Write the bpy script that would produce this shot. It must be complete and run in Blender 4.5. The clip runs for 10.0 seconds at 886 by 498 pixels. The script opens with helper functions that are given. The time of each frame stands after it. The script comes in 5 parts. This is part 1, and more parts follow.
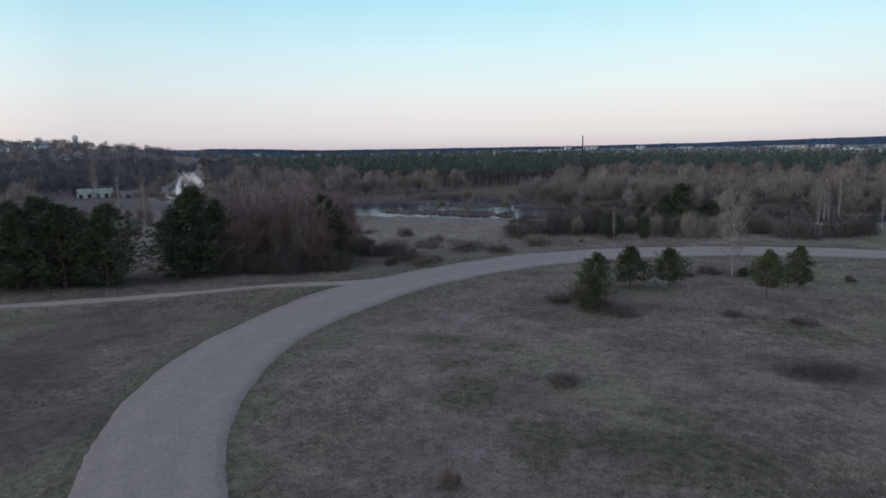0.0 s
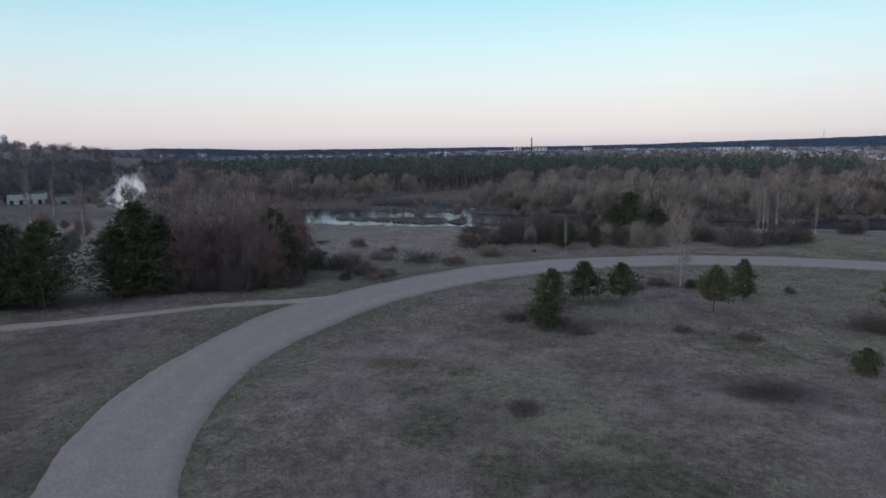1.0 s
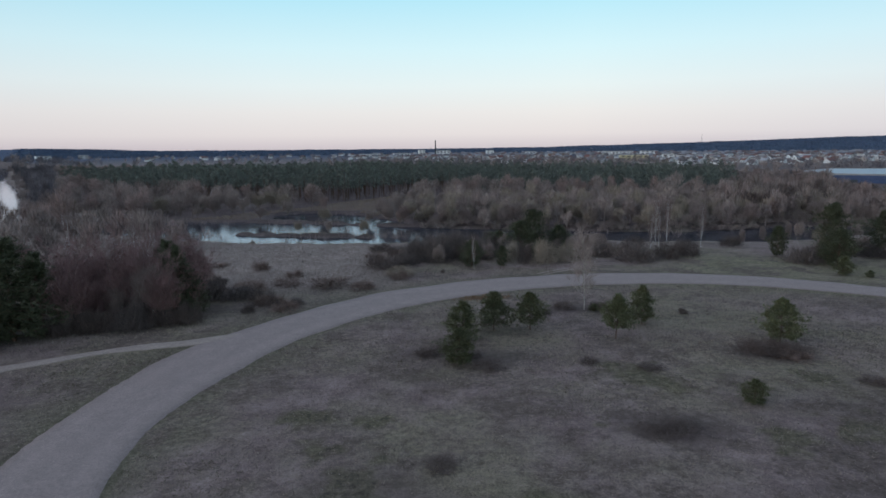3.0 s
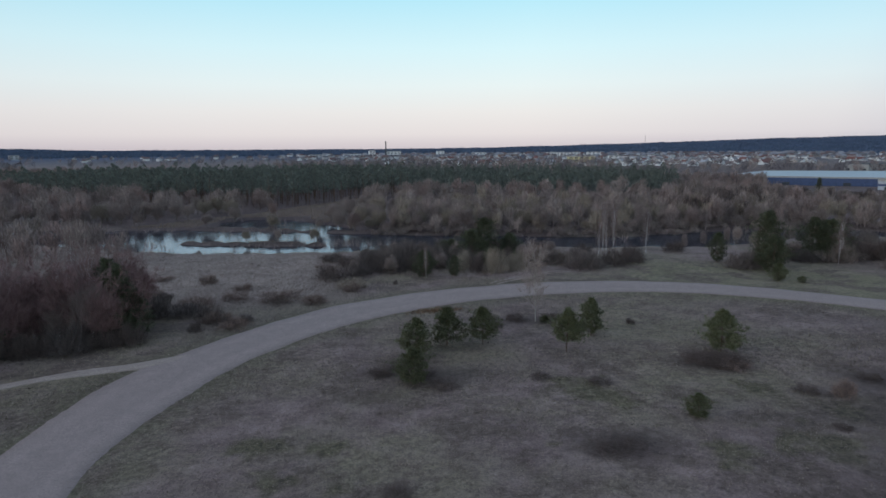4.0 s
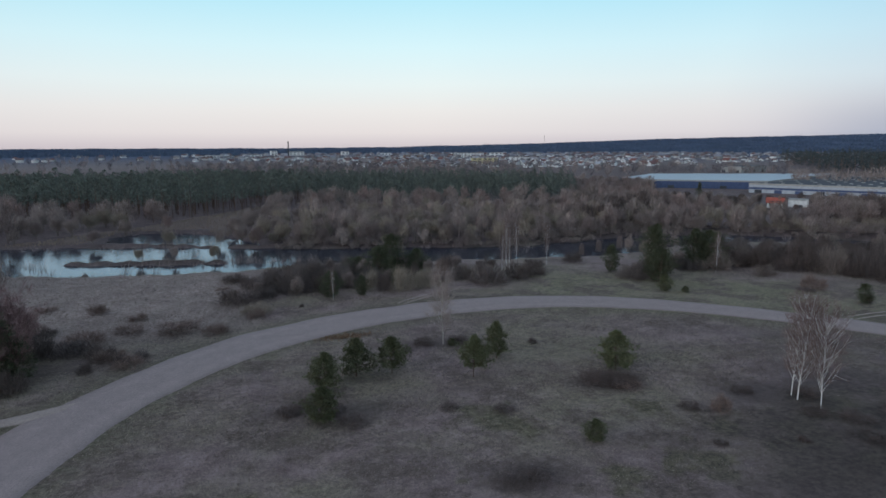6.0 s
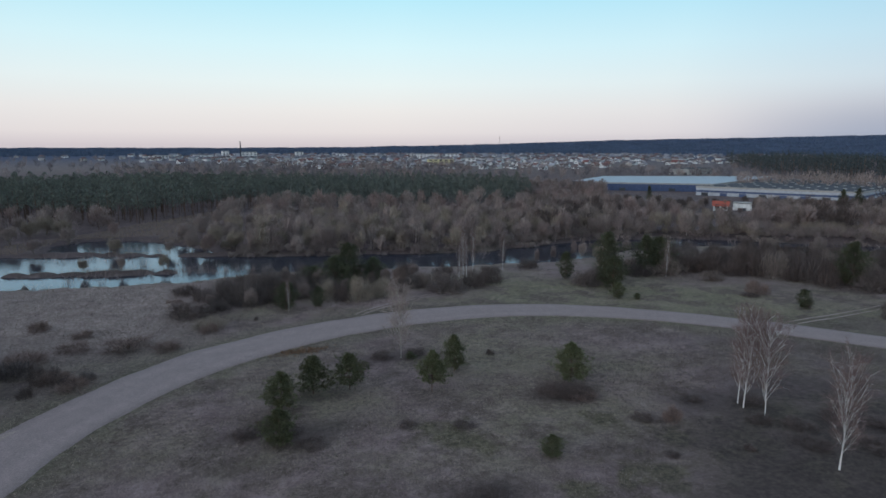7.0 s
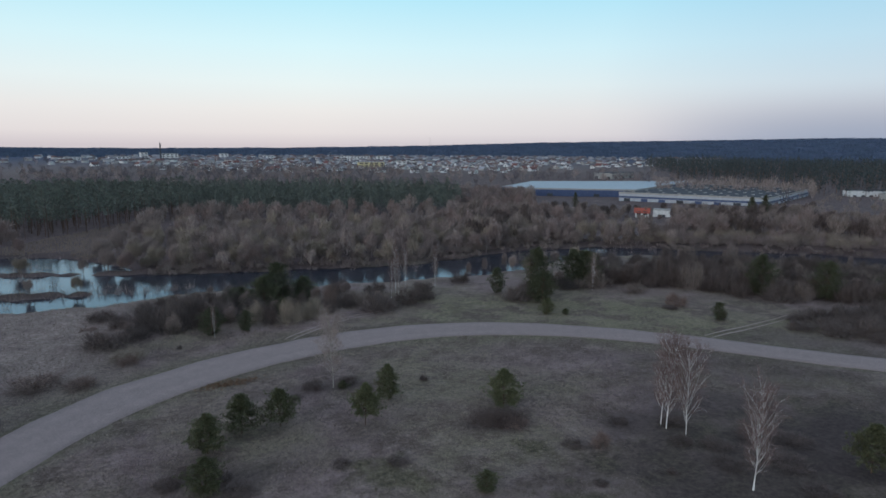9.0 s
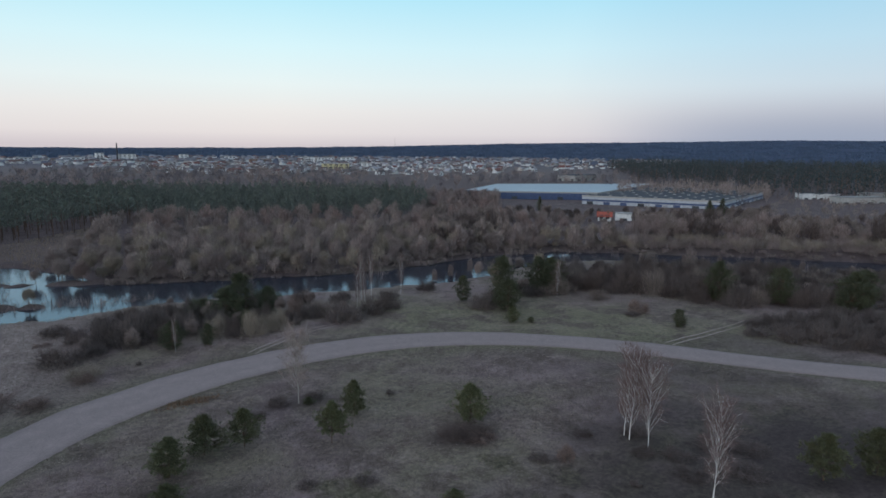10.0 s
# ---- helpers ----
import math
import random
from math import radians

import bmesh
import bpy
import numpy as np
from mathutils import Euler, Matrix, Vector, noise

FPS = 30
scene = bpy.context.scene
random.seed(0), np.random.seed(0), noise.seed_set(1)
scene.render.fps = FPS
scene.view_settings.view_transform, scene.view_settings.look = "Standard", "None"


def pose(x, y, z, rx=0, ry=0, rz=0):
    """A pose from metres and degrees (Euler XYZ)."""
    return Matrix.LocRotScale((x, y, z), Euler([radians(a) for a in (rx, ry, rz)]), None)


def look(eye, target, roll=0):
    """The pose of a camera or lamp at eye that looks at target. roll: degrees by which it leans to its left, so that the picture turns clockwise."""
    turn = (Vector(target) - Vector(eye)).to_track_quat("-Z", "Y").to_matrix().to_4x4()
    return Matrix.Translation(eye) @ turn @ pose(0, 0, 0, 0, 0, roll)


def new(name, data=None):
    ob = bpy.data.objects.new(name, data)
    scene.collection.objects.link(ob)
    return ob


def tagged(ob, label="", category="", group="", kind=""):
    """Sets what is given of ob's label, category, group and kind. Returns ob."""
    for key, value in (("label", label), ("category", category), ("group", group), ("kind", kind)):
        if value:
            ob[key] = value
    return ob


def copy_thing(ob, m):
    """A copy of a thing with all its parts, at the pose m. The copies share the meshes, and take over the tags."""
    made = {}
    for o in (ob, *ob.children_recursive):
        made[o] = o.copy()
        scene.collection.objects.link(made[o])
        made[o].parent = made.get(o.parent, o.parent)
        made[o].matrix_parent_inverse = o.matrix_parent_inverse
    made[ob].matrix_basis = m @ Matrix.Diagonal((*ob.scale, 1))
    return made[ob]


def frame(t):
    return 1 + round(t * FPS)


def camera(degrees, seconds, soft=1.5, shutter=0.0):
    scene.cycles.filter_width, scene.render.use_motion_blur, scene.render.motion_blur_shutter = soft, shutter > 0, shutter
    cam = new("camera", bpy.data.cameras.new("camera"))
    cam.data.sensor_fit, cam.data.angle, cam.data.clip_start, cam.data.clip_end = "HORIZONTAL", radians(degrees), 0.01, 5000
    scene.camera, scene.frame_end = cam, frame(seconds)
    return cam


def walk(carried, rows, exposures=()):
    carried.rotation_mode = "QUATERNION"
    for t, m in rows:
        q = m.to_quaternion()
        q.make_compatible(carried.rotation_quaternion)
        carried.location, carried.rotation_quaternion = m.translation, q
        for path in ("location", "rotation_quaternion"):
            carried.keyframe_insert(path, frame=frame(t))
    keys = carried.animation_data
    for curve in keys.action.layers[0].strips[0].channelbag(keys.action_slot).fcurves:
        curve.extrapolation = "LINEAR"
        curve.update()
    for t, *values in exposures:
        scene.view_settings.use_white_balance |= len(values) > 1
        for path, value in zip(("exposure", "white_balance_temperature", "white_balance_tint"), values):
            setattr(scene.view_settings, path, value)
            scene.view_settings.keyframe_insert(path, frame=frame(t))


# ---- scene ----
cam = camera(72.3, 10.0, soft=1.6)
PATH = [
    (0, (0.930, -2.755, 18.470), (0.218, 0.318, 17.942), -1.0),
    (0.5, (0.669, -2.298, 19.478), (0.078, 0.803, 18.947), -0.8),
    (1, (0.261, -1.926, 20.558), (-0.200, 1.195, 20.026), -0.8),
    (1.5, (0.189, -1.464, 21.568), (-0.157, 1.672, 21.037), -0.8),
    (2, (-0.144, -0.907, 22.598), (-0.357, 2.242, 22.064), -0.7),
    (2.5, (-0.277, -0.466, 23.528), (-0.370, 2.688, 22.997), -0.6),
    (4, (-0.398, 0.157, 26.619), (-0.112, 3.299, 26.086), -0.4),
    (4.5, (-0.368, -0.125, 27.787), (0.037, 3.003, 27.250), -0.4),
    (5, (-0.411, -0.283, 28.942), (0.123, 2.826, 28.405), -0.3),
    (5.5, (-0.282, -0.171, 29.936), (0.366, 2.917, 29.397), -0.3),
    (7, (-0.278, 0.325, 32.963), (0.707, 3.322, 32.422), 0.0),
    (7.5, (-0.282, 0.502, 33.917), (0.787, 3.470, 33.378), 0.1),
    (8, (-0.218, 0.754, 34.925), (0.936, 3.690, 34.386), 0.2),
    (8.5, (-0.056, 0.862, 35.898), (1.173, 3.768, 35.362), 0.2),
    (9, (0.082, 1.214, 36.850), (1.400, 4.080, 36.315), 0.3),
    (9.5, (0.128, 1.411, 37.786), (1.526, 4.240, 37.253), 0.4),
    (10, (0.173, 1.499, 38.885), (1.653, 4.285, 38.354), 0.5),
]
walk(cam, [(t, look(eye, target, roll)) for t, eye, target, roll in PATH])

# ---------------------------------------------------------------- light and sky
SUN_BEARING = 246.0      # degrees clockwise from +y: the sun has just set behind the viewer
world = bpy.data.worlds.new("dusk_sky")
scene.world = world
world.use_nodes = True
wt = world.node_tree
wt.nodes.clear()
w_out = wt.nodes.new("ShaderNodeOutputWorld")
w_bg = wt.nodes.new("ShaderNodeBackground")
w_sky = wt.nodes.new("ShaderNodeTexSky")
w_sky.sky_type = "NISHITA"
w_sky.sun_disc = False
w_sky.sun_elevation = radians(1.0)
w_sky.sun_rotation = radians(SUN_BEARING)
w_co = wt.nodes.new("ShaderNodeTexCoord")
w_xyz = wt.nodes.new("ShaderNodeSeparateXYZ")
w_ramp = wt.nodes.new("ShaderNodeValToRGB")
w_mix = wt.nodes.new("ShaderNodeMix")
w_mix.data_type = "RGBA"
w_gain = wt.nodes.new("ShaderNodeMix")
w_gain.data_type, w_gain.blend_type = "RGBA", "MULTIPLY"
SKY = [(0.0, (0.69, 0.63, 0.67)), (0.02, (0.83, 0.79, 0.80)), (0.055, (0.87, 0.87, 0.88)), (0.095, (0.84, 0.95, 0.98)),
       (0.15, (0.71, 0.96, 1.04)), (0.225, (0.49, 0.87, 1.03)), (0.5, (0.50, 0.66, 0.88)), (1.0, (0.44, 0.55, 0.76))]
# brighter and warmer towards the afterglow, dimmer on the opposite side
GLOW = [(0.0, (0.70, 0.77, 0.88)), (0.06, (0.93, 0.955, 0.985)), (0.2, (1.03, 1.03, 1.02)), (0.42, (1.0, 1.0, 1.0)), (0.66, (0.90, 0.90, 0.92)), (0.8, (1.2, 1.14, 1.12)), (1.0, (1.65, 1.45, 1.36))]
while len(w_ramp.color_ramp.elements) < len(SKY):
    w_ramp.color_ramp.elements.new(0.5)
for el, (at, c) in zip(w_ramp.color_ramp.elements, SKY):
    el.position, el.color = at, (*c, 1)
wt.links.new(w_co.outputs["Generated"], w_xyz.inputs[0])
w_dot = wt.nodes.new("ShaderNodeVectorMath")
w_dot.operation = "DOT_PRODUCT"
w_dot.inputs[1].default_value = (0.5 * math.sin(radians(SUN_BEARING)), 0.5 * math.cos(radians(SUN_BEARING)), 0)
wt.links.new(w_co.outputs["Generated"], w_dot.inputs[0])
w_half = wt.nodes.new("ShaderNodeMath")
w_half.operation = "ADD"
w_half.inputs[1].default_value = 0.5
wt.links.new(w_dot.outputs["Value"], w_half.inputs[0])
w_glow = wt.nodes.new("ShaderNodeValToRGB")
while len(w_glow.color_ramp.elements) < len(GLOW):
    w_glow.color_ramp.elements.new(0.5)
for el, (at, c) in zip(w_glow.color_ramp.elements, GLOW):
    el.position, el.color = at, (*c, 1)
wt.links.new(w_half.outputs[0], w_glow.inputs["Fac"])
w_mul = wt.nodes.new("ShaderNodeMix")
w_mul.data_type, w_mul.blend_type = "RGBA", "MULTIPLY"
w_mul.inputs["Factor"].default_value = 1.0
wt.links.new(w_xyz.outputs["Z"], w_ramp.inputs["Fac"])
w_gain.inputs["Factor"].default_value = 1.0
w_gain.inputs["B"].default_value = (0.30, 0.30, 0.30, 1)
wt.links.new(w_sky.outputs["Color"], w_gain.inputs["A"])
w_mix.inputs["Factor"].default_value = 0.9
wt.links.new(w_gain.outputs["Result"], w_mix.inputs["A"])
wt.links.new(w_ramp.outputs["Color"], w_mul.inputs["A"])
wt.links.new(w_glow.outputs["Color"], w_mul.inputs["B"])
# the earth's shadow: a dull blue band low down opposite the afterglow
w_low = wt.nodes.new("ShaderNodeMapRange")
w_low.interpolation_type = "SMOOTHSTEP"
for socket, value in zip(("From Min", "From Max", "To Min", "To Max"), (0.018, 0.092, 0.84, 0.0)):
    w_low.inputs[socket].default_value = value
wt.links.new(w_xyz.outputs["Z"], w_low.inputs["Value"])
w_anti = wt.nodes.new("ShaderNodeMapRange")
w_anti.interpolation_type = "SMOOTHSTEP"
for socket, value in zip(("From Min", "From Max", "To Min", "To Max"), (0.0, 0.05, 1.0, 0.0)):
    w_anti.inputs[socket].default_value = value
wt.links.new(w_half.outputs[0], w_anti.inputs["Value"])
w_band = wt.nodes.new("ShaderNodeMath")
w_band.operation = "MULTIPLY"
wt.links.new(w_low.outputs["Result"], w_band.inputs[0])
wt.links.new(w_anti.outputs["Result"], w_band.inputs[1])
w_shade = wt.nodes.new("ShaderNodeMix")
w_shade.data_type = "RGBA"
wt.links.new(w_band.outputs[0], w_shade.inputs["Factor"])
wt.links.new(w_mul.outputs["Result"], w_shade.inputs["A"])
w_shade.inputs["B"].default_value = (0.33, 0.41, 0.55, 1)
wt.links.new(w_shade.outputs["Result"], w_mix.inputs["B"])
wt.links.new(w_mix.outputs["Result"], w_bg.inputs["Color"])
w_bg.inputs["Strength"].default_value = 1.0
wt.links.new(w_bg.outputs[0], w_out.inputs["Surface"])

sun = new("sun", bpy.data.lights.new("sun", "SUN"))
sun.data.energy = 1.0
sun.data.angle = radians(40)
sun.data.color = (0.98, 0.95, 0.97)
sb = radians(SUN_BEARING)
sun.matrix_world = look((300 * math.sin(sb), 300 * math.cos(sb), 36), (0, 0, 0))

# ---------------------------------------------------------------- materials


class Mat:
    """A small writer of node materials around one Principled shader."""

    def __init__(self, name, rough=0.9, metal=0.0, spec=0.3):
        self.m = bpy.data.materials.new(name)
        self.m.use_nodes = True
        self.t = self.m.node_tree
        self.b = next(n for n in self.t.nodes if n.type == "BSDF_PRINCIPLED")
        self.b.inputs["Roughness"].default_value = rough
        self.b.inputs["Metallic"].default_value = metal
        self.b.inputs["Specular IOR Level"].default_value = spec
        self.co = self.t.nodes.new("ShaderNodeTexCoord").outputs["Object"]

    def link(self, a, b):
        self.t.links.new(a, b)

    def noise(self, scale, detail=3.0, rough=0.55, co=None, stretch=None):
        n = self.t.nodes.new("ShaderNodeTexNoise")
        n.inputs["Scale"].default_value = scale
        n.inputs["Detail"].default_value = detail
        n.inputs["Roughness"].default_value = rough
        src = co or self.co
        if stretch:
            mp = self.t.nodes.new("ShaderNodeMapping")
            mp.inputs["Scale"].default_value = stretch
            self.link(src, mp.inputs["Vector"])
            src = mp.outputs[0]
        self.link(src, n.inputs["Vector"])
        return n.outputs["Fac"]

    def ramp(self, fac, stops):
        r = self.t.nodes.new("ShaderNodeValToRGB")
        while len(r.color_ramp.elements) < len(stops):
            r.color_ramp.elements.new(0.5)
        for e, (at, c) in zip(r.color_ramp.elements, stops):
            e.position, e.color = at, ((c, c, c, 1) if isinstance(c, (int, float)) else (*c, 1))
        self.link(fac, r.inputs["Fac"])
        return r.outputs["Color"]

    def mix(self, fac, a, b, mode="MIX"):
        n = self.t.nodes.new("ShaderNodeMix")
        n.data_type, n.blend_type = "RGBA", mode
        for v, s in ((fac, n.inputs["Factor"]), (a, n.inputs["A"]), (b, n.inputs["B"])):
            if isinstance(v, (int, float)):
                s.default_value = v
            elif isinstance(v, tuple):
                s.default_value = (*v, 1)
            else:
                self.link(v, s)
        return n.outputs["Result"]

    def attr(self, name):
        n = self.t.nodes.new("ShaderNodeAttribute")
        n.attribute_name = name
        return n.outputs["Fac"]

    def rand(self):
        return self.t.nodes.new("ShaderNodeObjectInfo").outputs["Random"]

    def island(self):
        return self.t.nodes.new("ShaderNodeNewGeometry").outputs["Random Per Island"]

    def bump(self, h, strength=0.4, dist=0.05):
        n = self.t.nodes.new("ShaderNodeBump")
        n.inputs["Strength"].default_value, n.inputs["Distance"].default_value = strength, dist
        self.link(h, n.inputs["Height"])
        self.link(n.outputs[0], self.b.inputs["Normal"])

    def color(self, c):
        if isinstance(c, tuple):
            self.b.inputs["Base Color"].default_value = (*c, 1)
        else:
            self.link(c, self.b.inputs["Base Color"])
        return self.m


def varied(name, stops, rough=0.85, by="island", grain=6.0, spec=0.3):
    """A colour that varies from piece to piece, with a fine grain."""
    k = Mat(name, rough, spec=spec)
    c = k.ramp(k.island() if by == "island" else k.rand(), stops)
    if by == "island":
        c = k.mix(1.0, c, k.ramp(k.rand(), [(0.0, 0.86), (1.0, 1.14)]), "MULTIPLY")
        tone = k.t.nodes.new("ShaderNodeMath")
        tone.operation = "ADD"
        tone.inputs[1].default_value = 0.5
        k.link(k.attr("tone"), tone.inputs[0])
        c = k.mix(1.0, c, k.ramp(tone.outputs[0], [(0.0, 0.80), (0.5, 1.0), (1.0, 1.14)]), "MULTIPLY")
    g = k.ramp(k.noise(grain, 2), [(0.3, 0.72), (0.7, 1.0)])
    return k.color(k.mix(1.0, c, g, "MULTIPLY"))


def ground_material():
    k = Mat("dry_meadow", 0.95, spec=0.15)
    big = k.noise(0.06, 6, 0.62)
    mid = k.noise(0.5, 6, 0.7)
    fine = k.noise(2.3, 8, 0.82)
    blade = k.noise(9.0, 5, 0.8)
    straw = k.ramp(mid, [(0.30, (0.096, 0.073, 0.063)), (0.5, (0.146, 0.115, 0.100)), (0.72, (0.198, 0.160, 0.142))])
    green = k.ramp(fine, [(0.35, (0.086, 0.085, 0.047)), (0.65, (0.168, 0.160, 0.092))])
    c = k.mix(k.ramp(big, [(0.42, 0.0), (0.58, 0.6)]), straw, green)
    c = k.mix(k.attr("verge"), c, k.ramp(fine, [(0.35, (0.062, 0.060, 0.038)), (0.65, (0.128, 0.116, 0.078))]))
    c = k.mix(k.attr("lush"), c, green)
    moss = k.ramp(k.noise(0.17, 8, 0.78), [(0.49, 0.0), (0.58, 0.85)])
    c = k.mix(moss, c, k.ramp(fine, [(0.35, (0.055, 0.044, 0.036)), (0.65, (0.118, 0.096, 0.074))]))
    c = k.mix(k.attr("moss"), c, k.ramp(fine, [(0.38, (0.042, 0.040, 0.023)), (0.62, (0.112, 0.103, 0.061))]))
    pale = k.ramp(k.noise(0.33, 7, 0.75), [(0.57, 0.0), (0.72, 0.4)])
    c = k.mix(pale, c, (0.245, 0.196, 0.174))
    wild = k.ramp(fine, [(0.35, (0.122, 0.104, 0.083)), (0.65, (0.242, 0.205, 0.166))])
    c = k.mix(k.attr("wild"), c, k.mix(k.ramp(mid, [(0.4, 0.0), (0.7, 0.6)]), wild, (0.095, 0.068, 0.060)))
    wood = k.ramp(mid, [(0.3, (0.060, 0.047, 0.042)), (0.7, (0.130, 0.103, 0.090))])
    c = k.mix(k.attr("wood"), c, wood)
    # far ground turns dark blue: haze painted into the base colour
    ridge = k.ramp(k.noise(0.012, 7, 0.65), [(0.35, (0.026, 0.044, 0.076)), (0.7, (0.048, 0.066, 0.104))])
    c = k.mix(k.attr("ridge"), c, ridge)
    c = k.mix(1.0, c, k.ramp(fine, [(0.36, 0.80), (0.64, 1.24)]), "MULTIPLY")
    c = k.mix(0.8, c, k.ramp(blade, [(0.36, 0.66), (0.64, 1.42)]), "MULTIPLY")
    c = k.mix(0.8, c, k.ramp(k.noise(0.11, 5, 0.7), [(0.35, 0.84), (0.65, 1.2)]), "MULTIPLY")
    # dark heath; also holds shade painted under trees and along the far bank
    heath_and_shade = k.ramp(fine, [(0.35, (0.028, 0.022, 0.020)), (0.65, (0.070, 0.056, 0.049))])
    c = k.mix(k.attr("heath_and_shade"), c, heath_and_shade)
    c = k.mix(1.0, c, (1.07, 1.0, 1.09), "MULTIPLY")
    k.bump(k.mix(0.5, fine, blade), 0.8, 0.15)
    return k.color(c)


def road_material(name, light, dark):
    k = Mat(name, 0.88, spec=0.25)
    lane = k.noise(0.8, 6, 0.75)
    grit = k.noise(7.0, 6, 0.8)
    pebbles = k.noise(34.0, 4, 0.75)
    c = k.ramp(lane, [(0.36, dark), (0.64, light)])
    tracks = k.ramp(k.attr("across"), [(0.0, 0.78), (0.10, 0.94), (0.24, 1.06), (0.36, 0.96), (0.5, 1.0), (0.64, 0.96), (0.76, 1.06), (0.90, 0.94), (1.0, 0.78)])
    c = k.mix(0.8, c, tracks, "MULTIPLY")
    c = k.mix(1.0, c, k.ramp(grit, [(0.34, 0.78), (0.66, 1.22)]), "MULTIPLY")
    c = k.mix(0.8, c, k.ramp(pebbles, [(0.34, 0.66), (0.66, 1.34)]), "MULTIPLY")
    k.bump(pebbles, 0.4, 0.02)
    return k.color(c)


def water_material():
    """Dark water under a mirror that strengthens towards grazing view."""
    k = Mat("river_water", 0.5, spec=0.0)
    mud = k.ramp(k.noise(0.08, 3), [(0.3, (0.016, 0.021, 0.031)), (0.7, (0.030, 0.035, 0.043))])
    k.bump(k.noise(1.8, 4, 0.6, stretch=(1, 1.5, 1)), 0.28, 0.06)
    normal = k.b.inputs["Normal"].links[0].from_socket
    gloss = k.t.nodes.new("ShaderNodeBsdfGlossy")
    gloss.inputs["Color"].default_value = (0.87, 0.89, 1.0, 1)
    ruffled = k.ramp(k.noise(0.16, 5, 0.7, stretch=(1, 2.2, 1)), [(0.40, 0.02), (0.68, 0.13)])
    k.link(ruffled, gloss.inputs["Roughness"])
    fres = k.t.nodes.new("ShaderNodeFresnel")
    fres.inputs["IOR"].default_value = 1.5
    both = k.t.nodes.new("ShaderNodeMixShader")
    out = next(n for n in k.t.nodes if n.type == "OUTPUT_MATERIAL")
    k.link(normal, gloss.inputs["Normal"])
    k.link(fres.outputs[0], both.inputs[0])
    k.link(k.b.outputs[0], both.inputs[1])
    k.link(gloss.outputs[0], both.inputs[2])
    k.link(both.outputs[0], out.inputs["Surface"])
    return k.color(mud)


def birch_bark():
    k = Mat("birch_bark", 0.7)
    marks = k.ramp(k.noise(3.0, 4, 0.7, stretch=(1, 1, 5)), [(0.34, (0.07, 0.06, 0.055)), (0.42, (0.68, 0.65, 0.63))])
    return k.color(marks)


M_GROUND = ground_material()
M_ROAD = road_material("gravel_road", (0.246, 0.194, 0.184), (0.214, 0.168, 0.159))
M_PATH = road_material("sandy_track", (0.290, 0.234, 0.208), (0.240, 0.192, 0.170))
M_WATER = water_material()
M_BIRCH = birch_bark()
M_PALEBARK = varied("pale_grey_bark", [(0.0, (0.36, 0.32, 0.28)), (1.0, (0.48, 0.43, 0.38))], grain=4)
M_BARK = varied("grey_bark", [(0.0, (0.11, 0.088, 0.074)), (1.0, (0.19, 0.155, 0.128))], grain=4)
M_PINEBARK = varied("pine_bark", [(0.0, (0.085, 0.056, 0.043)), (1.0, (0.16, 0.098, 0.072))], grain=4)
M_TWIG = varied("brown_twigs", [(0.0, (0.190, 0.146, 0.134)), (0.5, (0.288, 0.227, 0.207)), (1.0, (0.381, 0.307, 0.279))])
M_TWIG_RED = varied("reddish_twigs", [(0.0, (0.165, 0.118, 0.108)), (1.0, (0.330, 0.240, 0.220))])
M_TWIG_WINE = varied("wine_twigs", [(0.0, (0.146, 0.086, 0.086)), (1.0, (0.300, 0.184, 0.180))])
M_TWIG_DARK = varied("dark_twigs", [(0.0, (0.146, 0.112, 0.105)), (1.0, (0.319, 0.247, 0.229))])
M_TWIG_OCHRE = varied("ochre_twigs", [(0.0, (0.195, 0.159, 0.127)), (1.0, (0.351, 0.286, 0.229))])
M_NEEDLE = varied("pine_needles", [(0.0, (0.052, 0.056, 0.028)), (0.6, (0.100, 0.106, 0.054)), (1.0, (0.176, 0.172, 0.092))], 0.6)
M_NEEDLE_LIGHT = varied("yellowish_needles", [(0.0, (0.066, 0.078, 0.038)), (1.0, (0.185, 0.186, 0.096))], 0.6)
M_NEEDLE_DARK = varied("dark_needles", [(0.0, (0.040, 0.046, 0.025)), (0.6, (0.074, 0.082, 0.045)), (1.0, (0.128, 0.132, 0.074))], 0.6)
# far needles made paler and bluer: haze painted into the colour
M_NEEDLE_FAR = varied("forest_needles", [(0.0, (0.060, 0.074, 0.064)), (1.0, (0.146, 0.160, 0.134))], 0.7)
M_NEEDLE_HAZE = varied("hazy_needles", [(0.0, (0.028, 0.040, 0.044)), (1.0, (0.066, 0.084, 0.086))], 0.7)
# twigs for far trees, greyed towards violet to paint in haze
M_TWIG_HAZE = varied("hazy_twigs", [(0.0, (0.105, 0.092, 0.102)), (1.0, (0.200, 0.176, 0.190))])
M_STRAW = varied("dry_grass", [(0.0, (0.070, 0.055, 0.046)), (0.5, (0.180, 0.142, 0.120)), (1.0, (0.380, 0.312, 0.270))])
M_GREENGRASS = varied("green_grass", [(0.0, (0.060, 0.062, 0.034)), (1.0, (0.140, 0.136, 0.076))])
M_TWIG_BIRCH = varied("birch_twigs", [(0.0, (0.130, 0.090, 0.085)), (1.0, (0.255, 0.178, 0.168))])
M_SHRUB = varied("shrub_twigs", [(0.0, (0.122, 0.096, 0.086)), (1.0, (0.300, 0.240, 0.214))])
M_SHRUB_RED = varied("reddish_shrub_twigs", [(0.0, (0.124, 0.086, 0.075)), (1.0, (0.272, 0.194, 0.168))])
M_THICKET = varied("thicket_rods", [(0.0, (0.066, 0.050, 0.046)), (1.0, (0.160, 0.121, 0.110))])
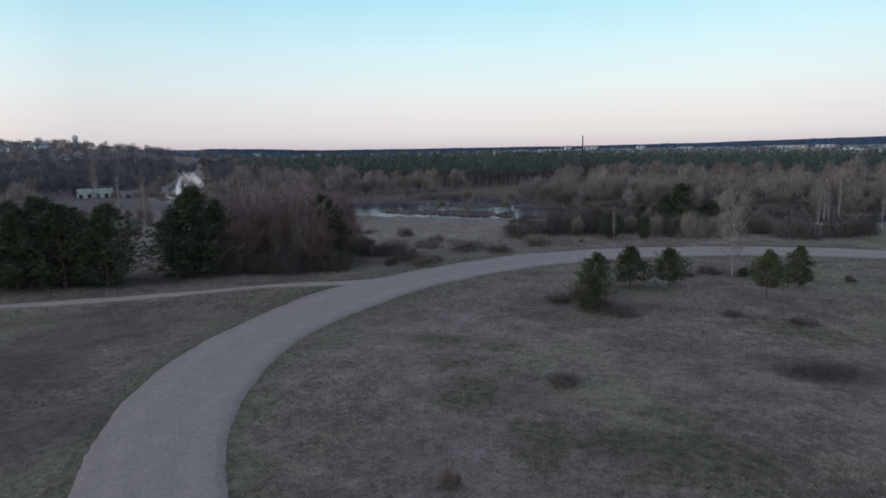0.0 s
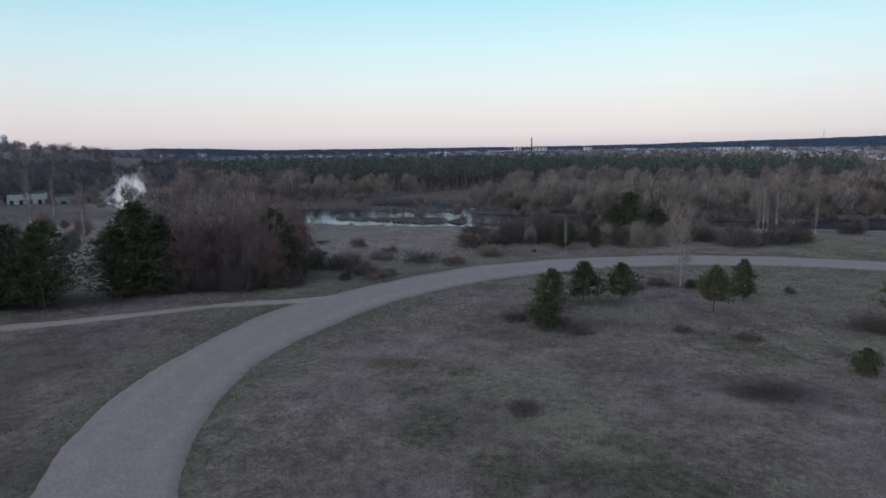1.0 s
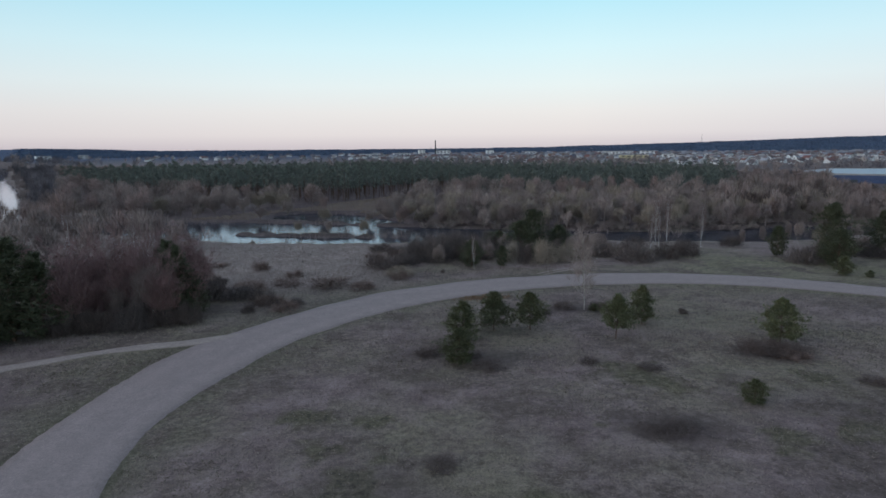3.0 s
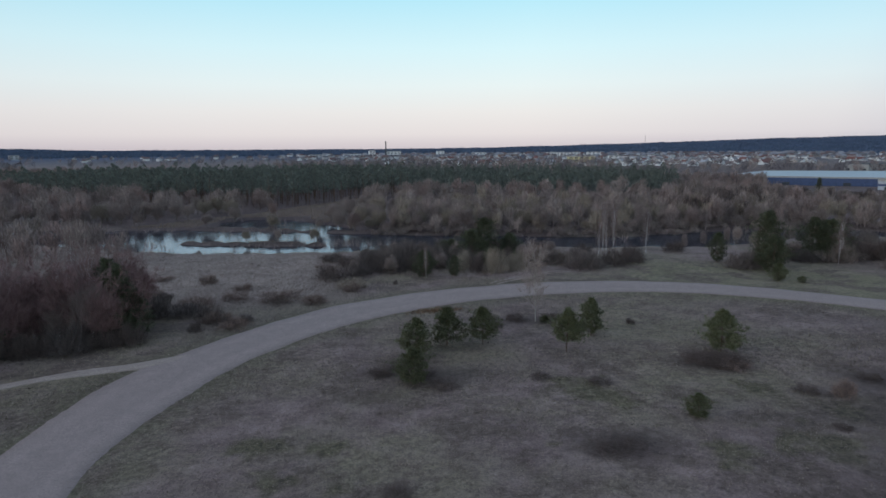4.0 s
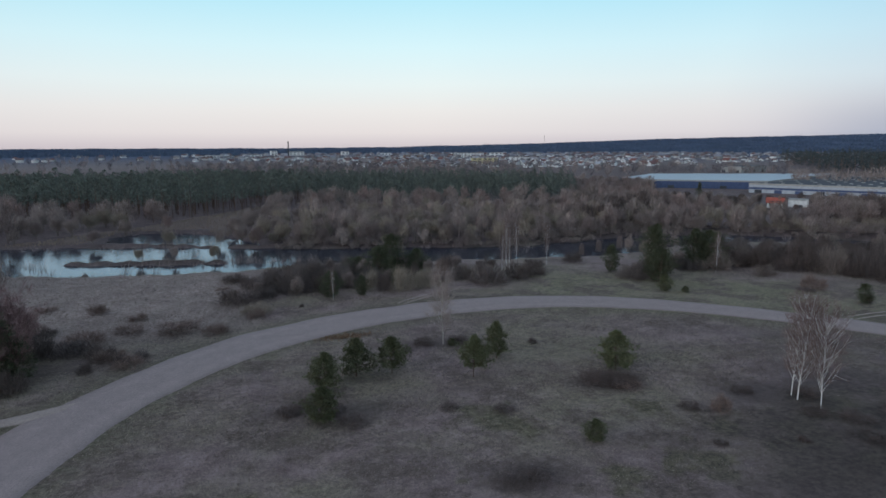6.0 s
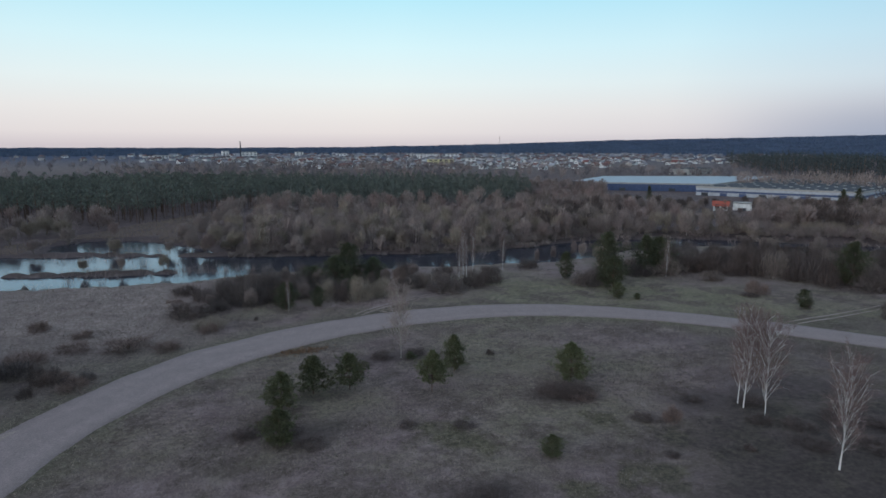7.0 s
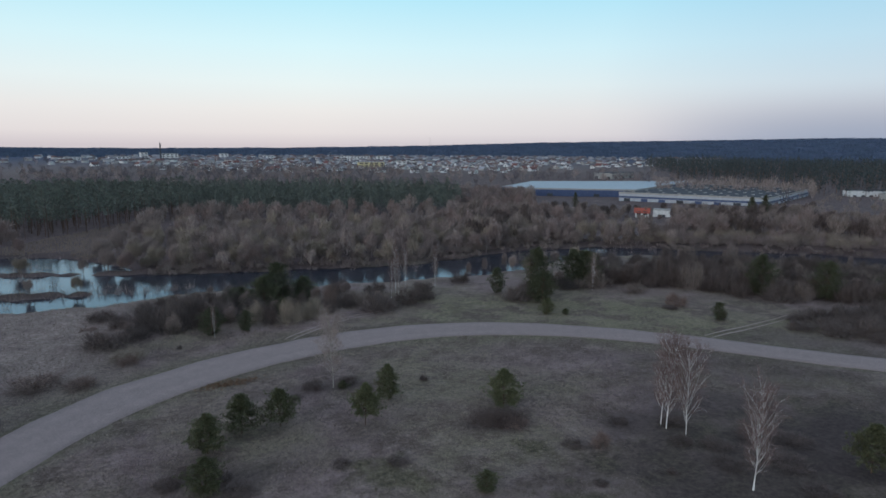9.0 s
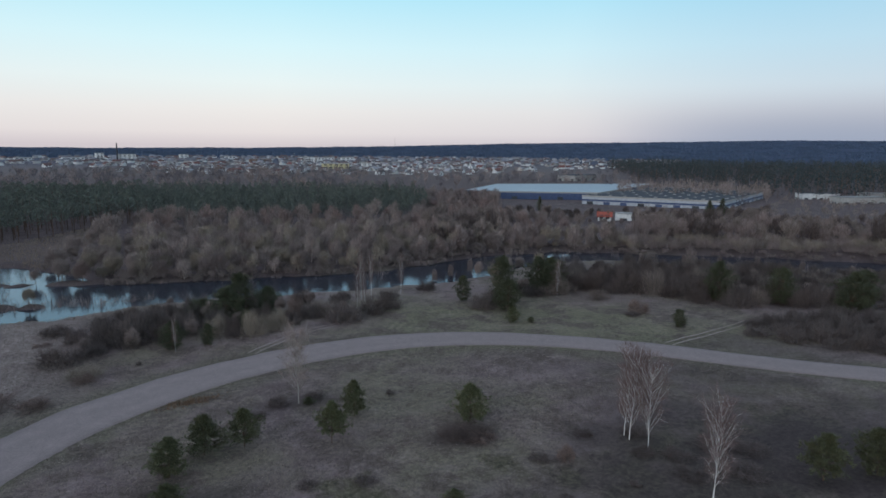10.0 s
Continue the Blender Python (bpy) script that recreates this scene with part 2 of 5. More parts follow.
M_REED = varied("dry_reeds", [(0.0, (0.160, 0.118, 0.084)), (1.0, (0.320, 0.245, 0.180))])

# ---------------------------------------------------------------- mesh tools


class Buf:
    """Gathers triangles."""

    def __init__(self):
        self.v, self.t, self.n = [], [], 0

    def add(self, v, t):
        v = np.asarray(v, float).reshape(-1, 3)
        self.v.append(v)
        self.t.append(np.asarray(t, int).reshape(-1, 3) + self.n)
        self.n += len(v)

    def arrays(self):
        return (np.concatenate(self.v), np.concatenate(self.t)) if self.v else (np.zeros((0, 3)), np.zeros((0, 3), int))


def mesh_of(name, v, t, material):
    """A mesh from arrays of vertices and of triangles or quads."""
    me = bpy.data.meshes.new(name)
    k = t.shape[1]
    me.vertices.add(len(v))
    me.vertices.foreach_set("co", np.ascontiguousarray(v, np.float32).ravel())
    me.loops.add(t.size)
    me.loops.foreach_set("vertex_index", np.ascontiguousarray(t, np.int32).ravel())
    me.polygons.add(len(t))
    me.polygons.foreach_set("loop_start", np.arange(0, t.size, k, dtype=np.int32))
    me.update(calc_edges=True)
    me.validate()
    me.materials.append(material)
    return me


def buf_part(name, buf, material, parent=None, label=""):
    v, t = buf.arrays()
    ob = new(name, mesh_of(name, v, t, material))
    ob.parent = parent
    return tagged(ob, label)


def part(name, bm, material, parent=None, label=""):
    me = bpy.data.meshes.new(name)
    bm.to_mesh(me)
    bm.free()
    me.materials.append(material)
    ob = new(name, me)
    ob.parent = parent
    return tagged(ob, label)


def tube(buf, pts, radii, sides=5):
    pts = np.asarray(pts, float)
    k = len(pts)
    d = np.gradient(pts, axis=0)
    d /= np.linalg.norm(d, axis=1)[:, None] + 1e-9
    ref = np.where(np.abs(d[:, 2:3]) > 0.9, np.array([[1.0, 0, 0]]), np.array([[0, 0, 1.0]]))
    a = np.cross(d, ref)
    a /= np.linalg.norm(a, axis=1)[:, None] + 1e-9
    b = np.cross(d, a)
    ang = np.arange(sides) * 2 * np.pi / sides
    r = np.asarray(radii, float)[:, None, None]
    v = pts[:, None] + r * (a[:, None] * np.cos(ang)[None, :, None] + b[:, None] * np.sin(ang)[None, :, None])
    i, j = np.meshgrid(np.arange(k - 1), np.arange(sides), indexing="ij")
    j2 = (j + 1) % sides
    p, q, s, u = i * sides + j, i * sides + j2, (i + 1) * sides + j2, (i + 1) * sides + j
    t = np.concatenate([np.stack([p, q, s], -1).reshape(-1, 3), np.stack([p, s, u], -1).reshape(-1, 3)])
    buf.add(v.reshape(-1, 3), t)


def blades(buf, rng, p, d, width):
    """Thin tapering triangles from p along d."""
    p, d = np.asarray(p, float), np.asarray(d, float)
    side = np.cross(d, rng.normal(size=d.shape))
    side /= np.linalg.norm(side, axis=1)[:, None] + 1e-9
    side *= (np.asarray(width) * np.ones(len(p)))[:, None] / 2
    v = np.stack([p - side, p + side, p + d], 1)
    buf.add(v.reshape(-1, 3), np.arange(3 * len(p)))


def unit(a):
    return a / (np.linalg.norm(a, axis=-1, keepdims=True) + 1e-9)


def smooth(a, b, x):
    k = np.clip((x - a) / (b - a), 0, 1)
    return k * k * (3 - 2 * k)


def spline(pts, step):
    """Catmull-Rom through the points, resampled at about the step."""
    p = np.asarray(pts, float)
    p = np.vstack([2 * p[0] - p[1], p, 2 * p[-1] - p[-2]])
    out = []
    for i in range(1, len(p) - 2):
        u = np.linspace(0, 1, 24, endpoint=False)[:, None]
        a, b, c, d = p[i - 1], p[i], p[i + 1], p[i + 2]
        out.append(0.5 * (2 * b + (c - a) * u + (2 * a - 5 * b + 4 * c - d) * u ** 2 + (3 * b - a - 3 * c + d) * u ** 3))
    q = np.vstack(out + [p[-2]])
    s = np.concatenate([[0], np.cumsum(np.linalg.norm(np.diff(q, axis=0), axis=1))])
    n = max(2, int(s[-1] / step))
    at = np.linspace(0, s[-1], n)
    return np.stack([np.interp(at, s, q[:, i]) for i in range(q.shape[1])], 1)


# ---------------------------------------------------------------- lie of the land
WATER_Z = -1.5
RIVER = [(-64, 118), (-53, 114), (-46, 109.5), (-37, 106), (-29, 104.5), (-20, 103.6), (-12, 103), (-3, 105), (8, 105.5), (18, 105), (33, 101.5),
         (49, 99.5), (63, 100), (78, 106), (94, 104), (107, 92), (119, 81), (127, 68), (140, 50), (165, 18), (195, 32), (172, 62), (152, 78), (140, 89),
         (131, 97), (119, 105), (98, 120), (76, 123), (63, 120.5), (48, 117.5), (34, 119), (22, 121), (6, 124.5), (-14, 130.7), (-45, 139),
         (-56, 141), (-68, 138)]
INLET = [(-40, 143.5), (-41, 151), (-36, 158), (-22, 154), (-15, 146), (-8, 138), (-6, 131), (-20, 134.8)]
UPSTREAM = [((-60, 128), 10), ((-95, 140), 6), ((-118, 160), 5.5), ((-140, 194), 6.5), ((-167, 234), 6.5), ((-200, 280), 6), ((-268, 372), 8), ((-340, 480), 14)]
SIDE_POOL = [((106, 59), 1.6), ((121, 60.5), 2.2)]
ISLAND = [((-40, 119.5), 0.8), ((-28, 116.5), 1.5), ((-12.5, 113.5), 1.0)]
# thickets between the meadow and the river
BELT = [(61, 80), (70.5, 80), (74, 76), (82, 70.8), (84.5, 63.6), (90, 56.4), (96, 53), (101, 47), (131, 58), (124, 67), (117, 72), (109, 80), (102, 86), (92, 93), (84, 95), (72, 94)]
# road: outer and inner edge of one long bend
OUTER = [(6, -12), (-4, -3), (-11, 6), (-16.1, 13.5), (-18.9, 18.3), (-20.5, 22.3), (-21.7, 27.4), (-22.0, 32.4), (-21.5, 39.4), (-19.9, 45.8), (-15.9, 53.2),
         (-11.6, 59.4), (-6.5, 64.5), (-2.4, 66.9), (3.2, 69.9), (9.5, 71.8), (16.4, 73.1), (24, 73.3), (31, 72.1), (41.4, 67.6), (50.4, 61.0),
         (55.4, 56), (59.9, 51), (63.6, 45.8), (67.4, 41.3), (71.2, 37.2), (74, 34.4), (84, 24), (96, 10), (108, -6)]
INNER = [(10, -7), (1, 1), (-6, 9), (-10.6, 14.6), (-13.3, 18.7), (-15, 23.3), (-16.0, 28.8), (-16, 34), (-14.2, 40.5), (-11.7, 47.5), (-5.8, 55.6), (-0.6, 59.9),
         (4.0, 62.4), (8.6, 64.3), (14.6, 66.0), (21.4, 66.8), (28.4, 66.4), (35.2, 64.3), (41.8, 61.0), (47.4, 57.0), (52.2, 52.3), (56.1, 47.5),
         (59.8, 42.8), (63.2, 38.5), (69.3, 32.3), (79, 21), (91, 7), (103, -9)]
RIDGE_B = [-180, -75, -50, -36, -31, -24, -10, 0, 9.6, 14, 23, 34, 44, 57, 75, 110, 180]
RIDGE_Z = [30, 30, 30, 22, 17, 4, 5, 3, 7, 14, 24, 41, 50, 65, 62, 36, 30]


def poly_dist(x, y, poly):
    """Signed distance to a polygon, negative inside."""
    d = np.full(x.shape, 1e9)
    inside = np.zeros(x.shape, bool)
    for (x0, y0), (x1, y1) in zip(poly, poly[1:] + poly[:1]):
        ex, ey = x1 - x0, y1 - y0
        u = np.clip(((x - x0) * ex + (y - y0) * ey) / (ex * ex + ey * ey), 0, 1)
        d = np.minimum(d, np.hypot(x - x0 - u * ex, y - y0 - u * ey))
        cross = ((y0 > y) != (y1 > y)) & (x < ex * (y - y0) / (ey if ey else 1e-9) + x0)
        inside ^= cross
    return np.where(inside, -d, d)


def line_dist(x, y, line):
    """Distance to a line of given half widths, negative within it."""
    d = np.full(x.shape, 1e9)
    for ((x0, y0), r0), ((x1, y1), r1) in zip(line, line[1:]):
        ex, ey = x1 - x0, y1 - y0
        u = np.clip(((x - x0) * ex + (y - y0) * ey) / (ex * ex + ey * ey), 0, 1)
        d = np.minimum(d, np.hypot(x - x0 - u * ex, y - y0 - u * ey) - (r0 + (r1 - r0) * u))
    return d


def ripple(x, y, s):
    return (np.sin(x * s + 1.3 * np.sin(y * s * 0.7)) + np.sin(y * s * 1.3 + 2.1 + np.sin(x * s * 0.6))) / 2


def river_dist(x, y):
    d = np.minimum(poly_dist(x, y, RIVER), poly_dist(x, y, INLET))
    d = np.minimum(d, np.minimum(line_dist(x, y, UPSTREAM), line_dist(x, y, SIDE_POOL)))
    d = np.maximum(d, -line_dist(x, y, ISLAND))
    return d + 0.7 * ripple(x, y, 0.45) + 0.3 * ripple(x, y, 1.3)


def land(x, y):
    x, y = np.atleast_1d(np.asarray(x, float)), np.atleast_1d(np.asarray(y, float))
    r, b = np.hypot(x, y), np.degrees(np.arctan2(x, y))
    z = 0.55 + 0.006 * x - 0.014 * y
    z = -0.95 + 0.35 * np.logaddexp(0, (z + 0.95) / 0.35)
    z = 1.1 - 0.3 * np.logaddexp(0, (1.1 - z) / 0.3)
    z = z + 0.05 * ripple(x, y, 0.21) + 0.025 * ripple(x, y, 0.9)
    z = z + np.interp(b, RIDGE_B, RIDGE_Z) * smooth(1300, 3400, r) + (1.5 * ripple(x, y, 0.004) + 1.6 * ripple(x, y, 0.019) + 0.9 * ripple(x, y, 0.047)) * smooth(900, 2400, r)
    z = z + 19 * np.exp(-(((x + 440) / 150) ** 2 + ((y - 395) / 135) ** 2))
    d = river_dist(x, y)
    k = smooth(1.2, -2.0, d)
    return z * (1 - k) - 2.7 * k


def gz(x, y):
    return float(land(x, y)[0])


# dark mossy patches in the meadow: x, y, radius
PATCHES = [(-4.4, 24.8, 2.2), (-6.6, 28.6, 1.3), (-3.2, 27.6, 0.8), (-0.6, 20.6, 2.0), (2.2, 20.8, 1.6), (5.2, 20.0, 2.6), (4.6, 23.4, 1.4),
           (13.2, 38.6, 2.2), (14.6, 36.8, 1.6), (24.6, 37.6, 2.0), (23.2, 29.4, 2.4), (18.2, 29.0, 1.8), (8.8, 31.0, 0.8), (31, 30, 2.0), (33, 26.6, 2.4), (28, 33.4, 1.6), (-7.7, 32.8, 1.6), (-3.6, 32.2, 1.2), (12.1, 39.9, 1.6), (12.8, 37.2, 1.4), (33.5, 31.7, 2.4), (40, 28.2, 5.0), (44.5, 30.5, 5.5), (37.4, 33.8, 3.0), (47.5, 25.5, 5.5), (38.5, 23.2, 3.6), (51, 30, 4.5)]


# wide dark heathy areas: x, y, half length, half width, turn in degrees, strength
HEATH_AND_SHADE = [(50, 25, 18, 10, -25, 0.95), (34, 21, 8, 6, -10, 0.85), (38, 27, 9, 7, 0, 0.8), (52, 43, 17, 7, -48, 0.45), (70, 46, 14, 5, -45, 0.35), (44, 36, 10, 6.5, -30, 0.7), (43, 29, 12, 6.5, -25, 0.8),
         (50, 22.5, 10, 6, -25, 0.8), (36.5, 36, 6.5, 4.0, -30, 0.75), (36, 26.5, 6, 4.5, 0, 0.75), (34, 31, 9, 6, -20, 0.7), (24.6, 42.2, 3.8, 2.2, -20, 0.75), (62, 27, 12, 6, -35, 0.5), (30, 26.5, 6, 5, 0, 0.85), (29, 24, 9, 7, 0, 0.5), (22, 22, 9, 6, 10, 0.4)]
# the same in the hollow of the bend and along the track; painted shade under the trees and the bank's thickets
HEATH_AND_SHADE += [(-31, 21, 9, 6, 60, 0.75), (-25, 14, 10, 5.5, 45, 0.65), (2, 42.6, 6.5, 2.2, -8, 0.6), (13, 56.2, 7.5, 1.9, -4, 0.6), (12.4, 30.4, 3.8, 2.4, -10, 0.6), (-3.8, 25, 4.2, 2.4, 0, 0.35),
          (3, 20.6, 6.0, 2.0, 0, 0.4), (-31, 30, 8, 6, 60, 0.5), (-36, 33, 7, 2.2, 40, 0.45), (-30, 57, 12, 7, 15, 0.85), (-46, 45, 12, 4.5, 10, 0.8), (4, 88, 13, 6, 5, 0.35), (29, 83, 10, 3, 10, 0.25)]


def heath_and_shade_at(x, y):
    out = np.zeros(np.shape(x))
    for hx, hy, a, b, turn, k in HEATH_AND_SHADE:
        c, s = math.cos(radians(turn)), math.sin(radians(turn))
        u, w = ((x - hx) * c + (y - hy) * s) / a, ((y - hy) * c - (x - hx) * s) / b
        out = np.maximum(out, k * smooth(1.25, 0.35, np.hypot(u, w) + 0.16 * ripple(x, y, 0.7) + 0.1 * ripple(x, y, 2.3)))
    return out


def ground_sheet():
    fine = np.arange(-64, 84.01, 0.48)
    ang = np.radians(np.concatenate([fine, np.arange(88, 294, 4.0)]))
    rad = np.concatenate([[1.5, 3.5], 6 * 1.0175 ** np.arange(0, 385)])
    rr, aa = np.meshgrid(rad, ang, indexing="ij")
    x, y = (rr * np.sin(aa)).ravel(), (rr * np.cos(aa)).ravel()
    z = land(x, y)
    v = np.stack([x, y, z], 1)
    m, n = len(rad), len(ang)
    i, j = np.meshgrid(np.arange(m - 1), np.arange(n), indexing="ij")
    j2 = (j + 1) % n
    q = np.stack([i * n + j, (i + 1) * n + j, (i + 1) * n + j2, i * n + j2], -1).reshape(-1, 4)
    me = mesh_of("ground", v, q, M_GROUND)
    me.polygons.foreach_set("use_smooth", np.ones(len(me.polygons), bool))
    r, b = np.hypot(v[:, 0], v[:, 1]), np.degrees(np.arctan2(v[:, 0], v[:, 1]))
    d = river_dist(v[:, 0], v[:, 1])
    wild = np.maximum(smooth(3.5, 0.5, d) * smooth(118, 112, v[:, 1] + 0.35 * np.clip(v[:, 0], 0, 200)), smooth(-2, -12, v[:, 0]) * smooth(60, 72, v[:, 1]))
    wild = np.clip(wild + 0.6 * smooth(160, 260, r), 0, 1)
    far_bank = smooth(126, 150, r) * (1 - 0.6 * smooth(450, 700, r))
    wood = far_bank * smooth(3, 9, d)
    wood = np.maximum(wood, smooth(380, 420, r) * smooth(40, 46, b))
    # painted haze on the town's ground and the ridge, growing with distance
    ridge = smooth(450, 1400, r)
    lush = 0.62 * smooth(22, 38, v[:, 0]) * smooth(58, 72, v[:, 1] + 0.45 * v[:, 0] - 12) * smooth(150, 125, r)
    q = poly_dist(v[:, 0], v[:, 1], [tuple(p) for p in spline(OUTER, 4.0)] + [tuple(p) for p in spline(INNER, 4.0)[::-1]])
    verge = np.maximum(0.7 * smooth(3.6, 0.6, q + 1.2 * ripple(v[:, 0], v[:, 1], 0.5)), smooth(0.9, 0.3, q))
    lush = lush * smooth(98, 90, r)
    edge = np.interp(v[:, 0], [-90, -56, -14, 6, 34, 63, 98, 119, 150, 175, 240], [150, 140, 131, 124.5, 119, 120, 120, 104, 76, 60, 10])
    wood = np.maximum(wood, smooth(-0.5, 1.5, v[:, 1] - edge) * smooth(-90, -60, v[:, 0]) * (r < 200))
    wild = np.maximum(wild, 0.25 * smooth(98, 104, r) * smooth(45, 55, v[:, 0]) * smooth(128, 120, r))
    moss = np.zeros(len(v))
    for px, py, size in PATCHES:
        blot = np.hypot(v[:, 0] - px, v[:, 1] - py) / size + 0.45 * ripple(v[:, 0], v[:, 1], 1.7) + 0.25 * ripple(v[:, 0], v[:, 1], 4.1)
        moss = np.maximum(moss, 0.85 * smooth(1.1, 0.5, blot))
    # painted shade over litter under the belt and wet soil along the far shore
    for name, values in (("wild", wild), ("wood", wood), ("ridge", ridge), ("lush", lush), ("verge", verge), ("moss", moss), ("heath_and_shade", np.maximum(0.8 * smooth(1.5, 0.5, line_dist(v[:, 0], v[:, 1], ISLAND)), np.maximum(np.maximum(heath_and_shade_at(v[:, 0], v[:, 1]), 0.75 * smooth(0.3, -1.5, poly_dist(v[:, 0], v[:, 1], BELT))), 0.5 * smooth(6.5, 3.5, d) * smooth(-7, -3, v[:, 1] - edge) * (r < 200))))):
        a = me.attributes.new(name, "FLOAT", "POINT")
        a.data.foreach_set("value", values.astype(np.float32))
    return tagged(new("ground", me), "dry greyish brown meadow falling gently to a river", "ground", kind="structure")


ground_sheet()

wv = np.array([[x, y, WATER_Z] for y in (-40, 60, 160, 260, 560) for x in (-460, -200, 0, 120, 260)], float)
wq = np.array([[a + b * 5, a + 1 + b * 5, a + 6 + b * 5, a + 5 + b * 5] for b in range(4) for a in range(4)])
tagged(new("water", mesh_of("water", wv, wq, M_WATER)), "still dark river water mirroring the pale dusk sky", "river", kind="structure")

def strip(name, left, right, material, label, category, across=14, ragged=0.055, lift=0.03, step=0.35):
    """A worn band of road between two edge lines, following the ground."""
    a = spline(left, step)
    s = np.concatenate([[0], np.cumsum(np.linalg.norm(np.diff(a, axis=0), axis=1))]) / 1.0
    b = spline(right, step)
    u = np.linspace(0, 1, len(a))
    ub = np.linspace(0, 1, len(b))
    b = np.stack([np.interp(u, ub, b[:, i]) for i in range(2)], 1)
    rng = np.random.default_rng(5)

    def wobble():
        w = rng.normal(size=len(a))
        return ragged * (0.5 * w + 1.2 * np.convolve(w, np.ones(9) / 9, "same") + 1.6 * np.convolve(w, np.ones(min(41, len(w))) / 41, "same"))
    n = unit(a - b)
    a = a + n * wobble()[:, None]
    b = b - n * wobble()[:, None]
    k = np.concatenate([[0], np.linspace(0.02, 0.98, across - 2), [1]])
    p = b[:, None] * (1 - k)[None, :, None] + a[:, None] * k[None, :, None]
    x, y = p[..., 0].ravel(), p[..., 1].ravel()
    crown = lift + 0.05 * (1 - (2 * k - 1) ** 2)
    edge = np.where((k == 0) | (k == 1), -0.10, 0.0)
    z = land(x, y) + np.tile(crown + edge, len(a))
    i, j = np.meshgrid(np.arange(len(a) - 1), np.arange(across - 1), indexing="ij")
    q = np.stack([i * across + j, i * across + j + 1, (i + 1) * across + j + 1, (i + 1) * across + j], -1).reshape(-1, 4)
    me = mesh_of(name, np.stack([x, y, z], 1), q, material)
    me.polygons.foreach_set("use_smooth", np.ones(len(me.polygons), bool))
    att = me.attributes.new("across", "FLOAT", "POINT")
    att.data.foreach_set("value", np.tile(k, len(a)).astype(np.float32))
    return tagged(new(name, me), label, category, kind="structure")


def matched(line, other):
    """The point of the other line nearest to each point of this one, so that both edges run abreast."""
    a, b = spline(line, 1.0), spline(other, 0.2)
    near = np.array([b[np.argmin(((b - p) ** 2).sum(1))] for p in a])
    ends = near[:3].copy(), near[-3:].copy()
    soft = np.stack([np.convolve(np.pad(near[:, i], 4, "edge"), np.ones(9) / 9, "valid") for i in range(2)], 1)
    soft[:3], soft[-3:] = ends
    return [tuple(p) for p in soft], [tuple(p) for p in a]


inner_m, outer_m = matched(OUTER, INNER)
strip("road", outer_m, inner_m, M_ROAD, "wide pale grey gravel road in a long bend", "road")
strip("track", [(-56, 27.5), (-44.2, 35.8), (-40.6, 37.7), (-37.0, 39.6), (-33.3, 41.8), (-29.6, 44.0), (-26.3, 45.9), (-23.3, 47.2), (-20, 48.4), (-16.6, 50.4)],
      [(-55, 26.3), (-43.0, 34.8), (-39.4, 36.4), (-35.9, 38.2), (-32.3, 40.5), (-28.7, 42.8), (-25.6, 44.7), (-22.7, 45.7), (-19.6, 46.5), (-17.6, 47.6)],
      M_PATH, "narrow sandy track joining the gravel road", "track", across=8, ragged=0.10, lift=0.022)


def rut(line, width=0.26):
    a = spline(line, 0.4)
    n = np.gradient(a, axis=0)
    n = unit(np.stack([-n[:, 1], n[:, 0]], 1)) * width / 2
    return [tuple(p) for p in a + n], [tuple(p) for p in a - n]


def ruts(name, line, gap, label):
    a = spline(line, 1.0)
    n = np.gradient(a, axis=0)
    n = unit(np.stack([-n[:, 1], n[:, 0]], 1)) * gap / 2
    for s in (1, -1):
        left, right = rut([tuple(p) for p in a + n * s])
        strip(name, left, right, M_PATH, label, "track", across=4, ragged=0.06, lift=0.016, step=0.4)


ruts("wheel_rut", [(12.6, 73.2), (14.2, 74.6), (17.2, 76.8), (20.7, 79.1), (25.4, 80.4), (30, 81)], 1.0, "pale sandy wheel rut worn into the grass")
ruts("wheel_rut", [(59.6, 52.2), (64.8, 52.7), (71.2, 53.3), (77.5, 54.2)], 1.0, "pale sandy wheel rut worn into the grass")

# ---------------------------------------------------------------- plants


